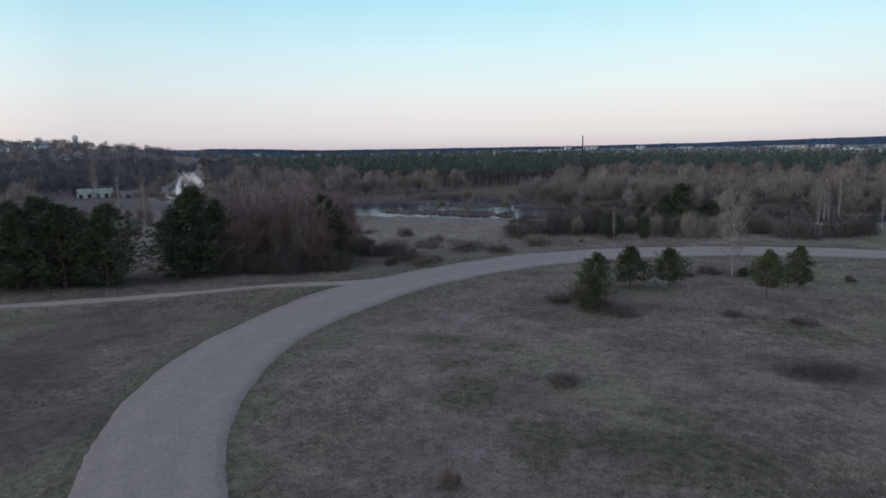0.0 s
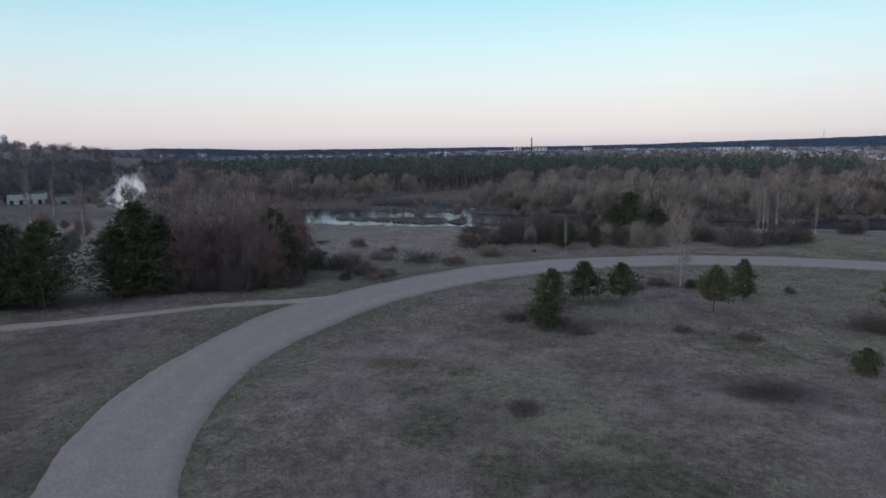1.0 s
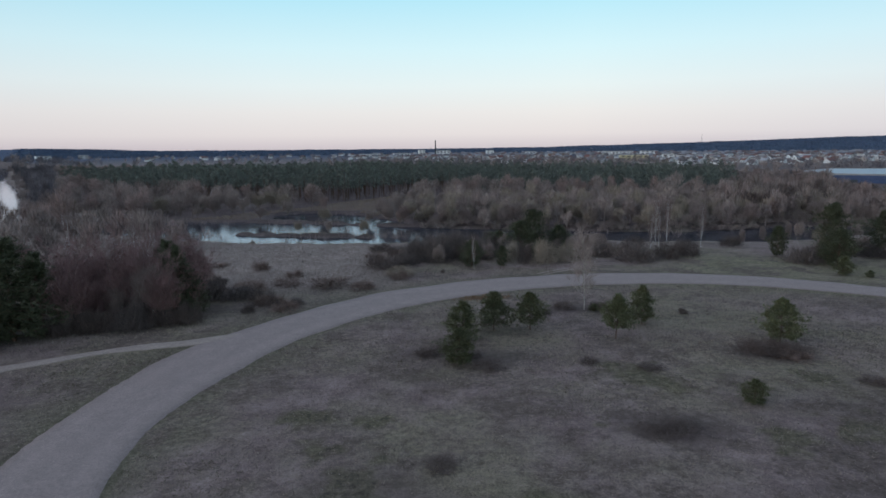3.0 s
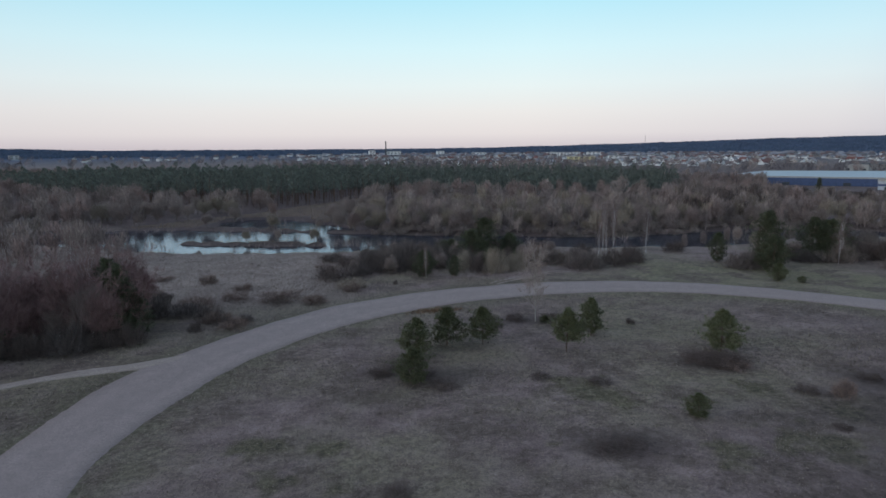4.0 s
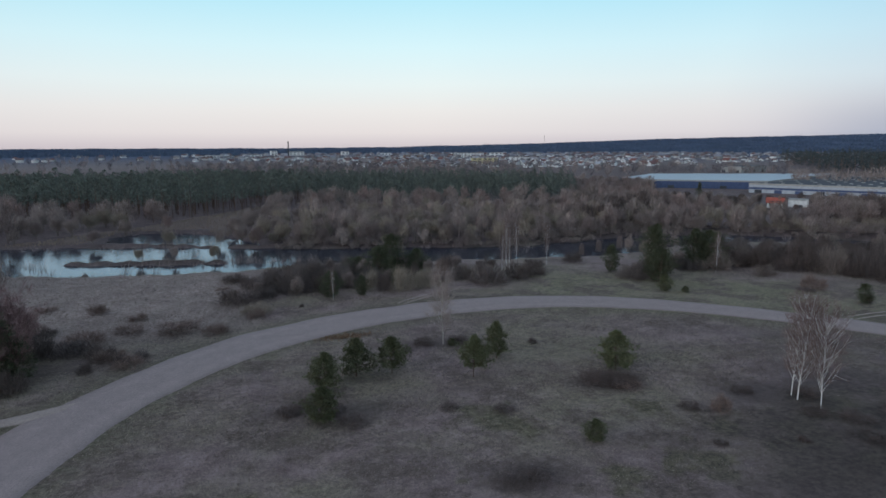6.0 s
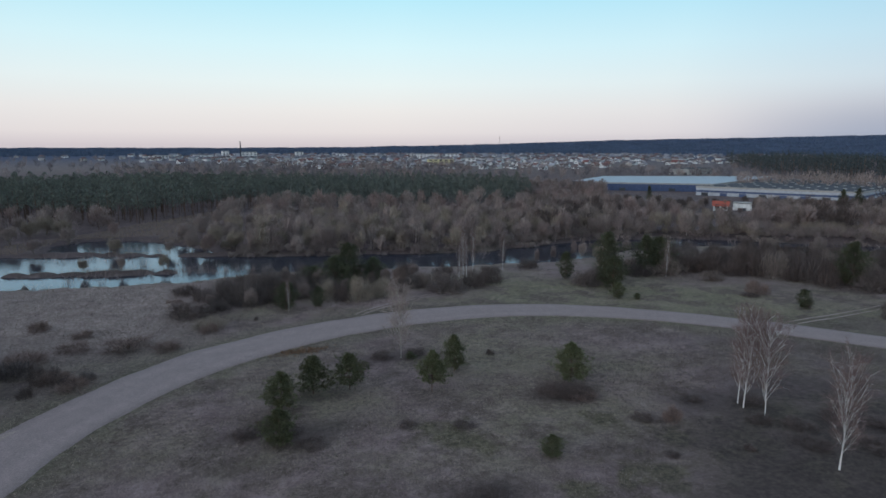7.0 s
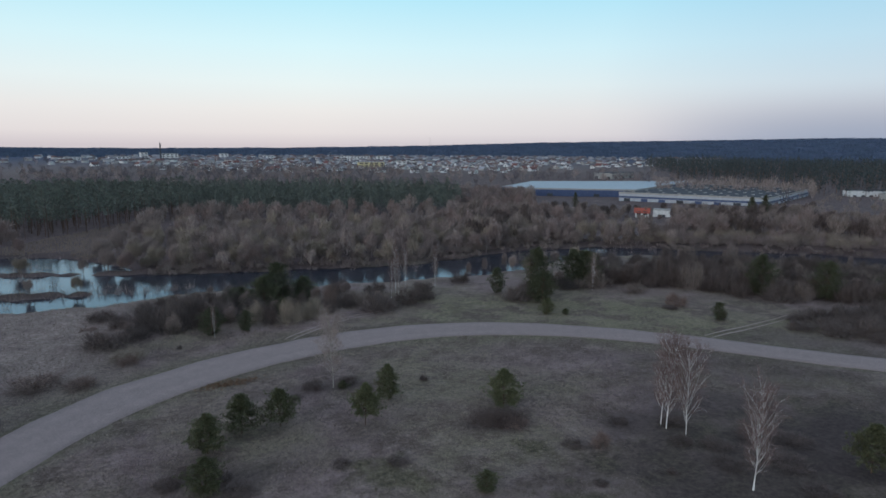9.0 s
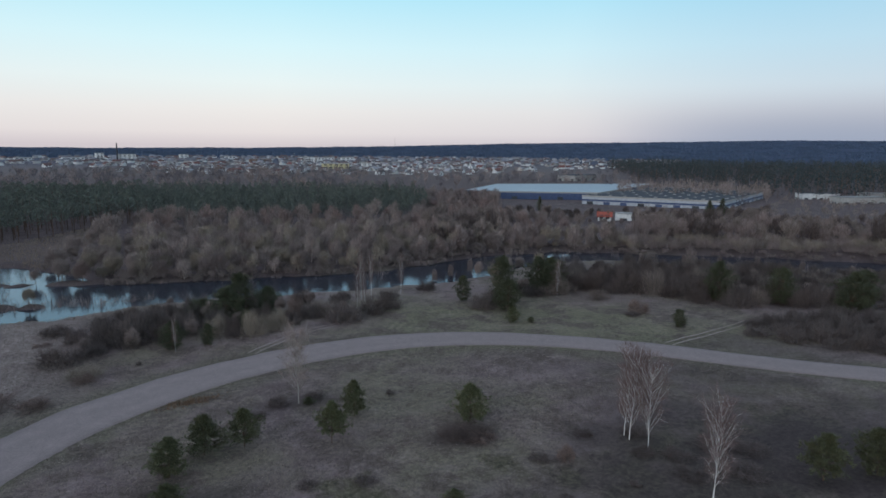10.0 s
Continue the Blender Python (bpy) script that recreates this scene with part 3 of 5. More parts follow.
def bare_tree(rng, h, r, stems=1, limbs=13, sub=6, twigs=7, tw_len=0.9, tw_w=0.05, base=0.2, rise=0.7, droop=0.0, thick=0.014, pale=False, splay=0.13):
    """Wood and twigs of a leafless tree."""
    wood, fine = Buf(), Buf()
    for st in range(stems):
        hh = h * (1 if st == 0 else rng.uniform(0.7, 0.95))
        lean = rng.normal(size=2) * (0.03 if stems == 1 else splay) * hh
        foot = rng.normal(size=2) * (0 if st == 0 else 0.25)
        s = np.linspace(0, 1, 8)
        wob = np.cumsum(rng.normal(size=(8, 2)), 0) * 0.012 * hh
        axis = np.stack([foot[0] + lean[0] * s ** 1.3 + wob[:, 0] * s, foot[1] + lean[1] * s ** 1.3 + wob[:, 1] * s, hh * s - 0.15 * (1 - s)], 1)
        tr = thick * hh
        tube(wood, axis, tr * (1 - 0.93 * s) * (1 + 0.3 * np.exp(-s * 20)), 6)
        n = max(4, int(limbs * (1 if stems == 1 else 0.6)))
        for i in range(n):
            f = base + (0.97 - base) * (i + rng.uniform(0.1, 0.9)) / n
            p0 = np.array([np.interp(f, s, axis[:, c]) for c in range(3)])
            az = i * 2.4 + rng.uniform(-0.5, 0.5)
            prof = max(0.28, math.sqrt(max(0, 1 - ((f - 0.5) / 0.58) ** 2)))
            ln = r * prof * rng.uniform(0.75, 1.2)
            d0 = unit(np.array([math.cos(az), math.sin(az), rise * rng.uniform(0.7, 1.4)]))
            u = np.linspace(0, 1, 5)
            lp = p0 + d0 * ln * u[:, None] + np.array([0, 0, 1]) * (ln * (0.22 - droop) * u ** 2)[:, None] + np.cumsum(rng.normal(size=(5, 3)), 0) * 0.03 * ln * u[:, None]
            lr = max(0.017 if pale else 0.012, tr * (1 - f) * 0.5)
            tube(wood, lp, lr * (1 - 0.85 * u), 4)
            su = rng.uniform(0.2, 1.0, sub)
            sp = np.stack([np.interp(su, u, lp[:, c]) for c in range(3)], 1)
            sd = unit(d0 + rng.normal(size=(sub, 3)) * 0.6 + np.array([0, 0, 0.25 - droop])) * (ln * rng.uniform(0.25, 0.55, sub))[:, None]
            blades(wood if pale else fine, rng, sp, sd, 0.017 if pale else tw_w * 1.3)
            k = rng.uniform(0.1, 1.0, (sub, twigs))
            tp = (sp[:, None] + sd[:, None] * k[..., None]).reshape(-1, 3)
            td = unit(np.repeat(sd, twigs, 0) + rng.normal(size=(sub * twigs, 3)) * 0.75 * np.linalg.norm(sd, axis=1).repeat(twigs)[:, None]
                      + np.array([0, 0, 0.3 - 1.4 * droop]) * np.linalg.norm(sd, axis=1).repeat(twigs)[:, None])
            blades(fine, rng, tp, td * (tw_len * rng.uniform(0.45, 1.25, len(tp)))[:, None], tw_w)
    return wood, fine


def dome_crown(fine, rng, h, r, low, heads, per, w):
    """Fine twigs rising and fanning out into a few broad rounded heads that merge into one crown."""
    mid, half = h * (low + 1) / 2, h * (1 - low) / 2
    for c in range(heads):
        az, q = 2.4 * c + rng.uniform(-0.5, 0.5), -0.62 + 1.4 * (c + 0.5) / heads
        flat = math.sqrt(max(0.06, 1 - q * q))
        rad = r * rng.uniform(0.52, 0.72)
        at = np.array([0.46 * r * flat * math.cos(az), 0.46 * r * flat * math.sin(az), mid + half * 0.58 * q])
        out = unit(at - np.array([0, 0, 0.2 * h]))
        d = unit(unit(rng.normal(size=(per, 3))) + 0.4 * out + np.array([0, 0, 0.3]))
        end = at + d * (rad * rng.uniform(0.55, 1.08, per))[:, None] * np.array([1, 1, min(1.15, 0.75 * half / rad)])
        way = unit(0.7 * d + rng.normal(size=(per, 3)) * 0.2 + np.array([0, 0, 0.75])) * (rad * rng.uniform(0.45, 1.0, per))[:, None]
        p = end - way
        keep = p[:, 2] > 0.05
        blades(fine, rng, p[keep], way[keep], w)


def bough_crown(wood, fine, rng, h, r, base, boughs, shoots, needles, nl, nw, widest=0.3, lift=0.15):
    """A conifer's trunk and boughs, with shoots of needles along the outer part of each bough."""
    s = np.linspace(0, 1, 7)
    wob = np.cumsum(rng.normal(size=(7, 2)), 0) * 0.006 * h
    tube(wood, np.stack([wob[:, 0], wob[:, 1], h * s * 0.97 - 0.12 * (1 - s)], 1), 0.015 * h * (1 - 0.9 * s) + 0.006, 6)
    skew = rng.uniform(0, 6.28)
    for i in range(boughs):
        f = (i + rng.uniform()) / boughs
        z = base + (0.97 - base) * f ** 0.92
        prof = ((f + 0.16) / (widest + 0.16)) ** 0.5 if f < widest else max(0.0, 1 - ((f - widest) / (1 - widest)) ** 1.25) ** 0.85
        az = 2.4 * i + rng.uniform(-0.5, 0.5)
        ln = r * max(0.16, prof) * rng.uniform(0.5, 1.2) * (1 + 0.16 * math.sin(az * 2 + skew) * math.sin(9 * f))
        d0 = unit(np.array([math.cos(az), math.sin(az), lift + 0.9 * f ** 3]))
        x0 = np.array([np.interp(z, s, wob[:, 0]), np.interp(z, s, wob[:, 1]), h * z])
        u = np.linspace(0, 1, 4)
        lp = x0 + d0 * ln * u[:, None] + np.array([0, 0, 1]) * (0.10 * ln * u ** 2)[:, None]
        tube(wood, lp, 0.006 * h * (1 - 0.7 * f) * (1 - 0.8 * u) + 0.003, 3)
        tu = rng.uniform(0.2, 1.0, shoots) ** 0.5
        tp = np.stack([np.interp(tu, u, lp[:, c]) for c in range(3)], 1) + rng.normal(size=(shoots, 3)) * (0.15 * ln + 0.02 * r) * np.array([1, 1, 0.5])
        sd = unit(d0 * 0.7 + np.array([0, 0, 0.45]) + rng.normal(size=(shoots, 3)) * 0.45)
        p = np.repeat(tp, needles, 0)
        d = unit(np.repeat(sd, needles, 0) + rng.normal(size=(len(p), 3)) * 0.6)
        keep = p[:, 2] > 0.03 * h
        blades(fine, rng, p[keep], (d * (nl * rng.uniform(0.6, 1.2, len(p)))[:, None])[keep], nw)


def shrub_twigs(rng, h, r, n, w=0.03):
    """A thicket of thin rods from the ground, rounded on top."""
    b = Buf()
    a, q = rng.uniform(0, 2 * np.pi, n), rng.uniform(0, 1, n) ** 0.72 * r
    p = np.stack([q * np.cos(a) * 0.85, q * np.sin(a) * 0.85, np.full(n, -0.08)], 1)
    top = 0.7 * h * np.sqrt(np.clip(1 - (q / r) ** 2 * 0.92, 0.06, 1)) * rng.uniform(0.72, 1.04, n)
    d = np.stack([np.cos(a) * q * 0.3 + rng.normal(size=n) * 0.12 * h, np.sin(a) * q * 0.3 + rng.normal(size=n) * 0.14 * h, top], 1)
    blades(b, rng, p, d, w)
    m = 4
    k = rng.uniform(0.25, 0.95, (n, m))
    tp = (p[:, None] + d[:, None] * k[..., None]).reshape(-1, 3)
    td = unit(np.repeat(d, m, 0) + rng.normal(size=(m * n, 3)) * 0.6 * h) * (0.26 * h * rng.uniform(0.5, 1.2, m * n))[:, None]
    blades(b, rng, tp, td, w * 0.8)
    return b


def plant(name, wood, fine, m_wood, m_fine, label, category, group="", crown="crown"):
    base = new(name)
    base.empty_display_size = 0.3
    tagged(base, label, category, group)
    if wood:
        buf_part("trunk", wood, m_wood, base)
    buf_part(crown, fine, m_fine, base)
    return base


def spot(x, y, turn=0.0, size=1.0, wide=None, sink=0.0):
    w = size if wide is None else wide
    return Matrix.Translation((x, y, gz(x, y) - sink)) @ Matrix.Rotation(turn, 4, "Z") @ Matrix.Diagonal((w, w, size, 1))


def place(ob, m):
    """The thing itself at its first spot, a copy of it at every later one; m holds the whole scale."""
    if ob in PLACED:
        return copy_thing(ob, m @ Matrix.Diagonal((*(1 / c for c in ob.scale), 1)))
    PLACED.add(ob)
    ob.matrix_basis = m
    return ob


PLACED = set()


def scatter(rng, n, inside, box, gap):
    """Up to n points in a box, that pass a test on arrays, at least gap apart."""
    xs, ys = rng.uniform(box[0], box[2], n * 14), rng.uniform(box[1], box[3], n * 14)
    keep = inside(xs, ys)
    out, grid = [], {}
    for x, y in zip(xs[keep].tolist(), ys[keep].tolist()):
        c = (int(x // gap), int(y // gap))
        if any((x - a) ** 2 + (y - b) ** 2 < gap * gap for i in (-1, 0, 1) for j in (-1, 0, 1) for a, b in grid.get((c[0] + i, c[1] + j), ())):
            continue
        grid.setdefault(c, []).append((x, y))
        out.append((x, y))
        if len(out) >= n:
            break
    return out


def polar(x, y):
    return np.hypot(x, y), np.degrees(np.arctan2(x, y))


def spread(protos, points, rng, lo, hi):
    """Arrays of many copies of low tree meshes, joined."""
    vs, ts, tones, n = [], [], [], 0
    pts = np.array(points, float)
    zs = land(pts[:, 0], pts[:, 1])
    for (x, y), z in zip(points, zs):
        v, t = protos[rng.integers(len(protos))]
        s, a = rng.uniform(lo, hi), rng.uniform(0, 6.28)
        c, q = math.cos(a) * s, math.sin(a) * s
        w = np.stack([v[:, 0] * c - v[:, 1] * q + x, v[:, 0] * q + v[:, 1] * c + y, v[:, 2] * s * rng.uniform(0.88, 1.12) + z], 1)
        vs.append(w)
        tones.append(np.full(len(v), rng.uniform(-0.5, 0.5)))
        ts.append(t + n)
        n += len(v)
    return np.concatenate(vs), np.concatenate(ts), np.concatenate(tones)


def stuff(name, protos, points, rng, material, label, category, lo=0.8, hi=1.2):
    v, t, tones = spread(protos, points, rng, lo, hi)
    me = mesh_of(name, v, t, material)
    me.attributes.new("tone", "FLOAT", "POINT").data.foreach_set("value", tones.astype(np.float32))
    return tagged(new(name, me), label, category, kind="stuff")


RNG = np.random.default_rng(11)

# young pines on the meadow: x, y, height, kind, spread
pine_protos = []
for hh, rr, base, widest, mat, label in (
        (3.0, 1.40, 0.08, 0.24, M_NEEDLE, "dense dark green young pine on dry meadow grass"),
        (3.0, 1.40, 0.11, 0.14, M_NEEDLE, "dark green young pine with a pointed crown"),
        (3.0, 1.50, 0.18, 0.20, M_NEEDLE, "broad rounded young pine on a short bare stem"),
        (3.0, 1.40, 0.03, 0.28, M_NEEDLE, "low bushy dark green young pine, green to the ground"),
        (3.0, 1.30, 0.08, 0.30, M_NEEDLE_LIGHT, "bushy yellowish green young pine rising from a dark thicket"),
        (3.0, 1.45, 0.24, 0.10, M_NEEDLE_LIGHT, "yellowish green young pine with a bare lower stem")):
    wood, fine = Buf(), Buf()
    bough_crown(wood, fine, RNG, hh, rr, base, 68, 17, 12, 0.25, 0.034, widest, 0.12)
    pine_protos.append((plant("young_pine", wood, fine, M_PINEBARK, mat, label, "pine tree", "young pines on the meadow"), hh))
YOUNG = [(1.3, 41.3, 2.4, 3, 1.05), (1.8, 46.9, 3, 0, 1.12), (4.5, 49.5, 3.2, 1, 1.15), (7.6, 49.4, 3.1, 2, 1.08), (14.1, 46.6, 3.5, 5, 1), (17.6, 50.8, 3.3, 0, 0.918), (26.3, 44.8, 3.4, 4, 1.2),
         (18.5, 33.6, 1.4, 3, 0.672), (44, 24, 3.51, 2, 1.13), (48.4, 22.6, 3.5, 0, 1.29), (14.6, 55.4, 0.72, 3, 0.42), (50, 68.2, 0.8, 3, 0.42), (47.8, 69.6, 2.16, 3, 0.788)]
for i, (x, y, hh, k, wide) in enumerate(YOUNG):
    ob, ph = pine_protos[k]
    place(ob, spot(x, y, 1.7 * i, hh / ph, wide))

# birches
birch_protos = []
for hh, rr, st, red in ((7.6, 2.4, 1, 0), (8.6, 2.3, 1, 1), (7.0, 2.5, 1, 1), (8.0, 2.2, 2, 1)):
    wood, fine = bare_tree(RNG, hh, rr, stems=st, limbs=34, sub=9, twigs=16, tw_len=0.6, tw_w=0.017, base=0.16, rise=1.7, thick=0.0050, pale=True, splay=0.03)
    birch_protos.append((plant("birch_tree", wood, fine, M_BIRCH if red else M_PALEBARK, M_TWIG_BIRCH if red else M_TWIG,
                               "slender leafless birch with white bark and fine reddish twigs" if red else "leafless birch with pale bark on the dry meadow",
                               "birch tree", "birches"), hh))
BIRCH = [(13.8, 56, 6.4, 0, 1), (-29.4, 54.6, 7.2, 1, 0.6), (-27.4, 56.4, 6.4, 2, 0.6), (36.3, 35.5, 7.2, 1, 0.99), (36.7, 33.8, 6.4, 2, 0.945), (34.6, 26, 6.9, 3, 0.95), (36.5, 36.3, 7.03, 1, 0.855),
         (32.3, 88.7, 6.95, 2, 0.36), (33.2, 89.6, 6.03, 1, 0.3), (35.2, 92, 6.03, 2, 0.36), (31.2, 87.6, 5.36, 1, 0.33), (41, 93, 5.48, 2, 0.36), (52, 80, 5.3, 2, 0.36), (53.6, 79, 3.85, 1, 0.3),
         (4.6, 78, 3.68, 1, 0.24), (-31, 61, 7.31, 2, 0.36), (-38, 62, 7.49, 2, 0.42), (-62, 75, 7.95, 1, 0.48), (-86, 92, 9.14, 2, 0.48), (-104, 118, 7.95, 1, 0.48), (63, 78.8, 5.03, 2, 0.36)]
for i, (x, y, hh, k, wide) in enumerate(BIRCH):
    ob, ph = birch_protos[k]
    place(ob, spot(x, y, 2.1 * i, hh / ph, wide))

# tall dark conifers beside the track and on the near bank
big_protos = []
for hh, rr, widest, label in ((8.6, 2.7, 0.30, "tall dark green pine with dense boughs to the ground"), (8.2, 2.5, 0.26, "tall dark green pine with dense boughs to the ground"),
                              (7.4, 2.3, 0.20, "dark green pine with a pointed crown"), (6.0, 2.5, 0.42, "broad bushy dark green pine on the river bank")):
    wood, fine = Buf(), Buf()
    bough_crown(wood, fine, RNG, hh, rr, 0.04, 86, 19, 7, 0.42, 0.060, widest, 0.03)
    big_protos.append((plant("pine_tree", wood, fine, M_PINEBARK, M_NEEDLE_DARK, label, "pine tree", "dark pines"), hh))
BIG = [(-35.4, 48.6, 8.5, 0, 1.4), (-37.4, 50.4, 7.6, 1, 1.29), (-33.9, 50.2, 7.2, 2, 0.95), (-36.6, 47.6, 6.6, 1, 1.01), (-49, 41.8, 7.6, 1, 1.23), (-46.6, 43, 7.8, 0, 1.23), (-44.2, 42.2, 7.4, 1, 1.29),
       (-41, 43.6, 7, 2, 1), (-47.6, 40.6, 6.8, 2, 1), (-42.5, 45.6, 7.2, 0, 1.23), (-45.2, 44.6, 7, 1, 1.12), (-52, 42.5, 7.8, 0, 1.29), (-50.5, 46, 7.8, 2, 1.1), (-55, 40, 8, 1, 1.23),
       (-24.2, 54.6, 6.8, 0, 0.694), (-25.4, 56, 7.2, 1, 0.829), (-23.2, 55.6, 4.6, 1, 0.672), (-50.4, 30.6, 3.2, 2, 0.6)]
# on the near bank
BIG += [(4.4, 79.5, 3.4, 3, 0.66), (8.4, 79.0, 2.7, 3, 0.42), (14.5, 91.5, 6.2, 3, 0.92), (12.3, 89.8, 4.7, 3, 1.0), (9.3, 91.3, 3.1, 3, 1.05), (18.5, 92.5, 3.7, 3, 0.86), (13.9, 84.4, 2.5, 3, 0.42),
        (47.7, 83.5, 4.2, 3, 0.58), (52.3, 78.9, 7.6, 3, 1.0), (51.1, 75.6, 4.6, 3, 0.9), (61.8, 82.7, 6.1, 3, 1.05), (64.2, 82.2, 5.8, 3, 1.08), (83.9, 64.0, 6.4, 3, 1.0), (90.6, 57.9, 5.8, 3, 0.94),
        (96, 50.2, 5.9, 3, 1.15), (99.4, 50.6, 5.8, 3, 1.0), (66.7, 56.9, 2.4, 3, 0.42)]
# far off among the warehouses
BIG += [(182.8, 145, 6.8, 0, 0.7), (194.8, 149.2, 6.8, 1, 0.7), (188, 149, 5.6, 2, 0.7), (147.4, 196.4, 6.2, 1, 0.55)]
for i, (x, y, hh, k, wide) in enumerate(BIG):
    ob, ph = big_protos[k]
    place(ob, spot(x, y, 1.3 * i, hh / ph, wide))

# leafless trees: reddish thicket by the track, grey-brown ones along the far bank
bare_protos = []
for hh, rr, st, mat, label in ((8.0, 2.2, 2, M_TWIG_WINE, "leafless tree with fine reddish twigs"),
                               (7.6, 2.2, 3, M_TWIG_WINE, "leafless many-stemmed tree with fine reddish twigs"),
                               (10.5, 3.4, 2, M_TWIG, "leafless riverside tree with a dense brown crown"),
                               (10.0, 3.8, 3, M_TWIG, "leafless spreading willow with a brown crown"),
                               (11.0, 3.2, 1, M_TWIG_RED, "leafless alder with a reddish brown crown"),
                               (9.0, 3.6, 3, M_TWIG_OCHRE, "leafless willow with an ochre crown"),
                               (10.0, 3.3, 2, M_TWIG_DARK, "leafless riverside tree with a dark crown")):
    if hh > 8.5:
        wood, fine = bare_tree(RNG, hh, rr, stems=st, limbs=9, sub=4, twigs=5, tw_len=1.0, tw_w=0.06, base=0.14, rise=0.75)
    else:
        wood, fine = bare_tree(RNG, hh, rr, stems=st, limbs=18, sub=6, twigs=8, tw_len=0.7, tw_w=0.027, base=0.12, rise=1.0, thick=0.010)
    if hh > 8.5:
        dome_crown(fine, RNG, hh, rr, 0.06, 8, 400, 0.060)
    else:
        dome_crown(fine, RNG, hh, rr, 0.06, 7, 330, 0.027)
    bare_protos.append((plant("bare_tree", wood, fine, M_BARK, mat, label, "tree", "leafless trees"), hh))


def put_bare(x, y, hh, k, wide, turn):
    ob, ph = bare_protos[k]
    return place(ob, spot(x, y, turn, hh / ph, wide * hh / ph))


for i in range(56):
    u = i / 55
    x = -33.4 + 9.6 * u + RNG.uniform(-1.2, 0.8)
    y = 50.8 + 3.4 * u + RNG.uniform(-0.6, 7.5)
    k = int(RNG.choice([0, 1, 0, 1, 6]))
    put_bare(x, y, RNG.uniform(4.6, 7.6), k, RNG.uniform(1.0, 1.35) if k < 2 else 0.8, RNG.uniform(0, 6))
for x, y in scatter(RNG, 22, lambda x, y: y > 56 - 0.35 * (x + 30), (-46, 55, -27, 69), 3.0):
    put_bare(x, y, RNG.uniform(2.6, 4.4), int(RNG.choice([0, 1, 6])), RNG.uniform(1.1, 1.5), RNG.uniform(0, 6))

FOREST = [(-27, 183), (-3, 212), (40, 206), (88, 191), (112, 225), (118, 262), (75, 290), (20, 305), (-60, 315), (-130, 300), (-160, 262), (-110, 215), (-70, 195)]
CLEARING = [(-58, 141), (-44, 140), (-40, 158), (-20, 158), (-17, 132), (-14, 150), (-4, 198), (-8, 215), (-27, 184), (-36, 168)]


def in_poly(x, y, poly):
    return poly_dist(x, y, poly) < 0


def dry(x, y, margin):
    return river_dist(np.atleast_1d(np.asarray(x, float)), np.atleast_1d(np.asarray(y, float))) > margin


def far_bank(x, y):
    r, b = polar(x, y)
    edge = np.interp(x, [-90, -56, -14, 6, 34, 63, 98, 119, 150, 175], [150, 140, 130, 124, 119, 120, 119, 104, 76, 60])
    back = (x < 112) | (river_dist(x, y) > 13)
    return back & (r > 112) & (r < 178) & ~in_poly(x, y, CLEARING) & ~in_poly(x, y, FOREST) & dry(x, y, 0.1) & (y > edge - 1) & ((b < 30) | (r < 165))


for x, y in scatter(RNG, 215, far_bank, (-95, 50, 175, 178), 3.9):
    b = math.degrees(math.atan2(x, y))
    k = int(RNG.choice([2, 3, 4, 5, 6, 2], 1)[0])
    low = 0.55 if abs(b - 43.2) < 3 and math.hypot(x, y) > 135 else 0.75 if x < -14 and math.hypot(x, y) < 158 else 1.0
    put_bare(x, y, RNG.uniform(3.9, 5.4) * (1.0 if b < 33 else 0.92) * low, k, RNG.uniform(1.0, 1.4), RNG.uniform(0, 6))

# the first row, right on the far bank
shore = spline([(-8, 131), (6, 126.5), (22, 123), (34, 121), (48, 119.5), (63, 122), (76, 124.5), (98, 121.5), (120, 106.5), (132, 98.5), (141, 90.5), (153, 79.5), (168, 68)], 4.3)
for x, y in shore:
    put_bare(x + RNG.uniform(-0.8, 0.8), y + RNG.uniform(-0.6, 1.6), RNG.uniform(1.9, 3.1) * (0.5 if x > 108 else 0.8 if x > 92 else 1.0), int(RNG.choice([2, 3, 5, 6])), RNG.uniform(1.1, 1.5), RNG.uniform(0, 6))

# loose trees behind the dark pines
for x, y in scatter(RNG, 26, lambda x, y: polar(x, y)[1] < -33, (-78, 54, -40, 92), 4.2):
    put_bare(x, y, RNG.uniform(2.8, 4.8), int(RNG.choice([0, 1, 6])), RNG.uniform(1.1, 1.4), RNG.uniform(0, 6))

# low trees before the red-roofed house
for x, y in ((141, 152), (145.4, 149), (149, 146.4), (137.5, 155.5), (152.6, 148), (143, 156)):
    put_bare(x, y, RNG.uniform(1.8, 2.5), int(RNG.choice([2, 6])), 1.2, RNG.uniform(0, 6))

# willows and saplings at the water's edge
for x, y, hh in ((-27, 116.5, 3.4), (-21, 115.6, 3.8), (-14, 114, 4.2), (66, 102.5, 6.2), (70, 104.6, 6.5), (60, 99, 5.0),
                 (72, 107, 6.8), (76, 108, 6.0), (-33, 107, 2.8), (6, 108, 3.6), (80, 106.5, 6), (-58, 116, 7), (-66, 118, 7.5)):
    put_bare(x, y, 0.68 * hh, int(RNG.choice([3, 5, 2])), RNG.uniform(0.8, 1.1), RNG.uniform(0, 6))

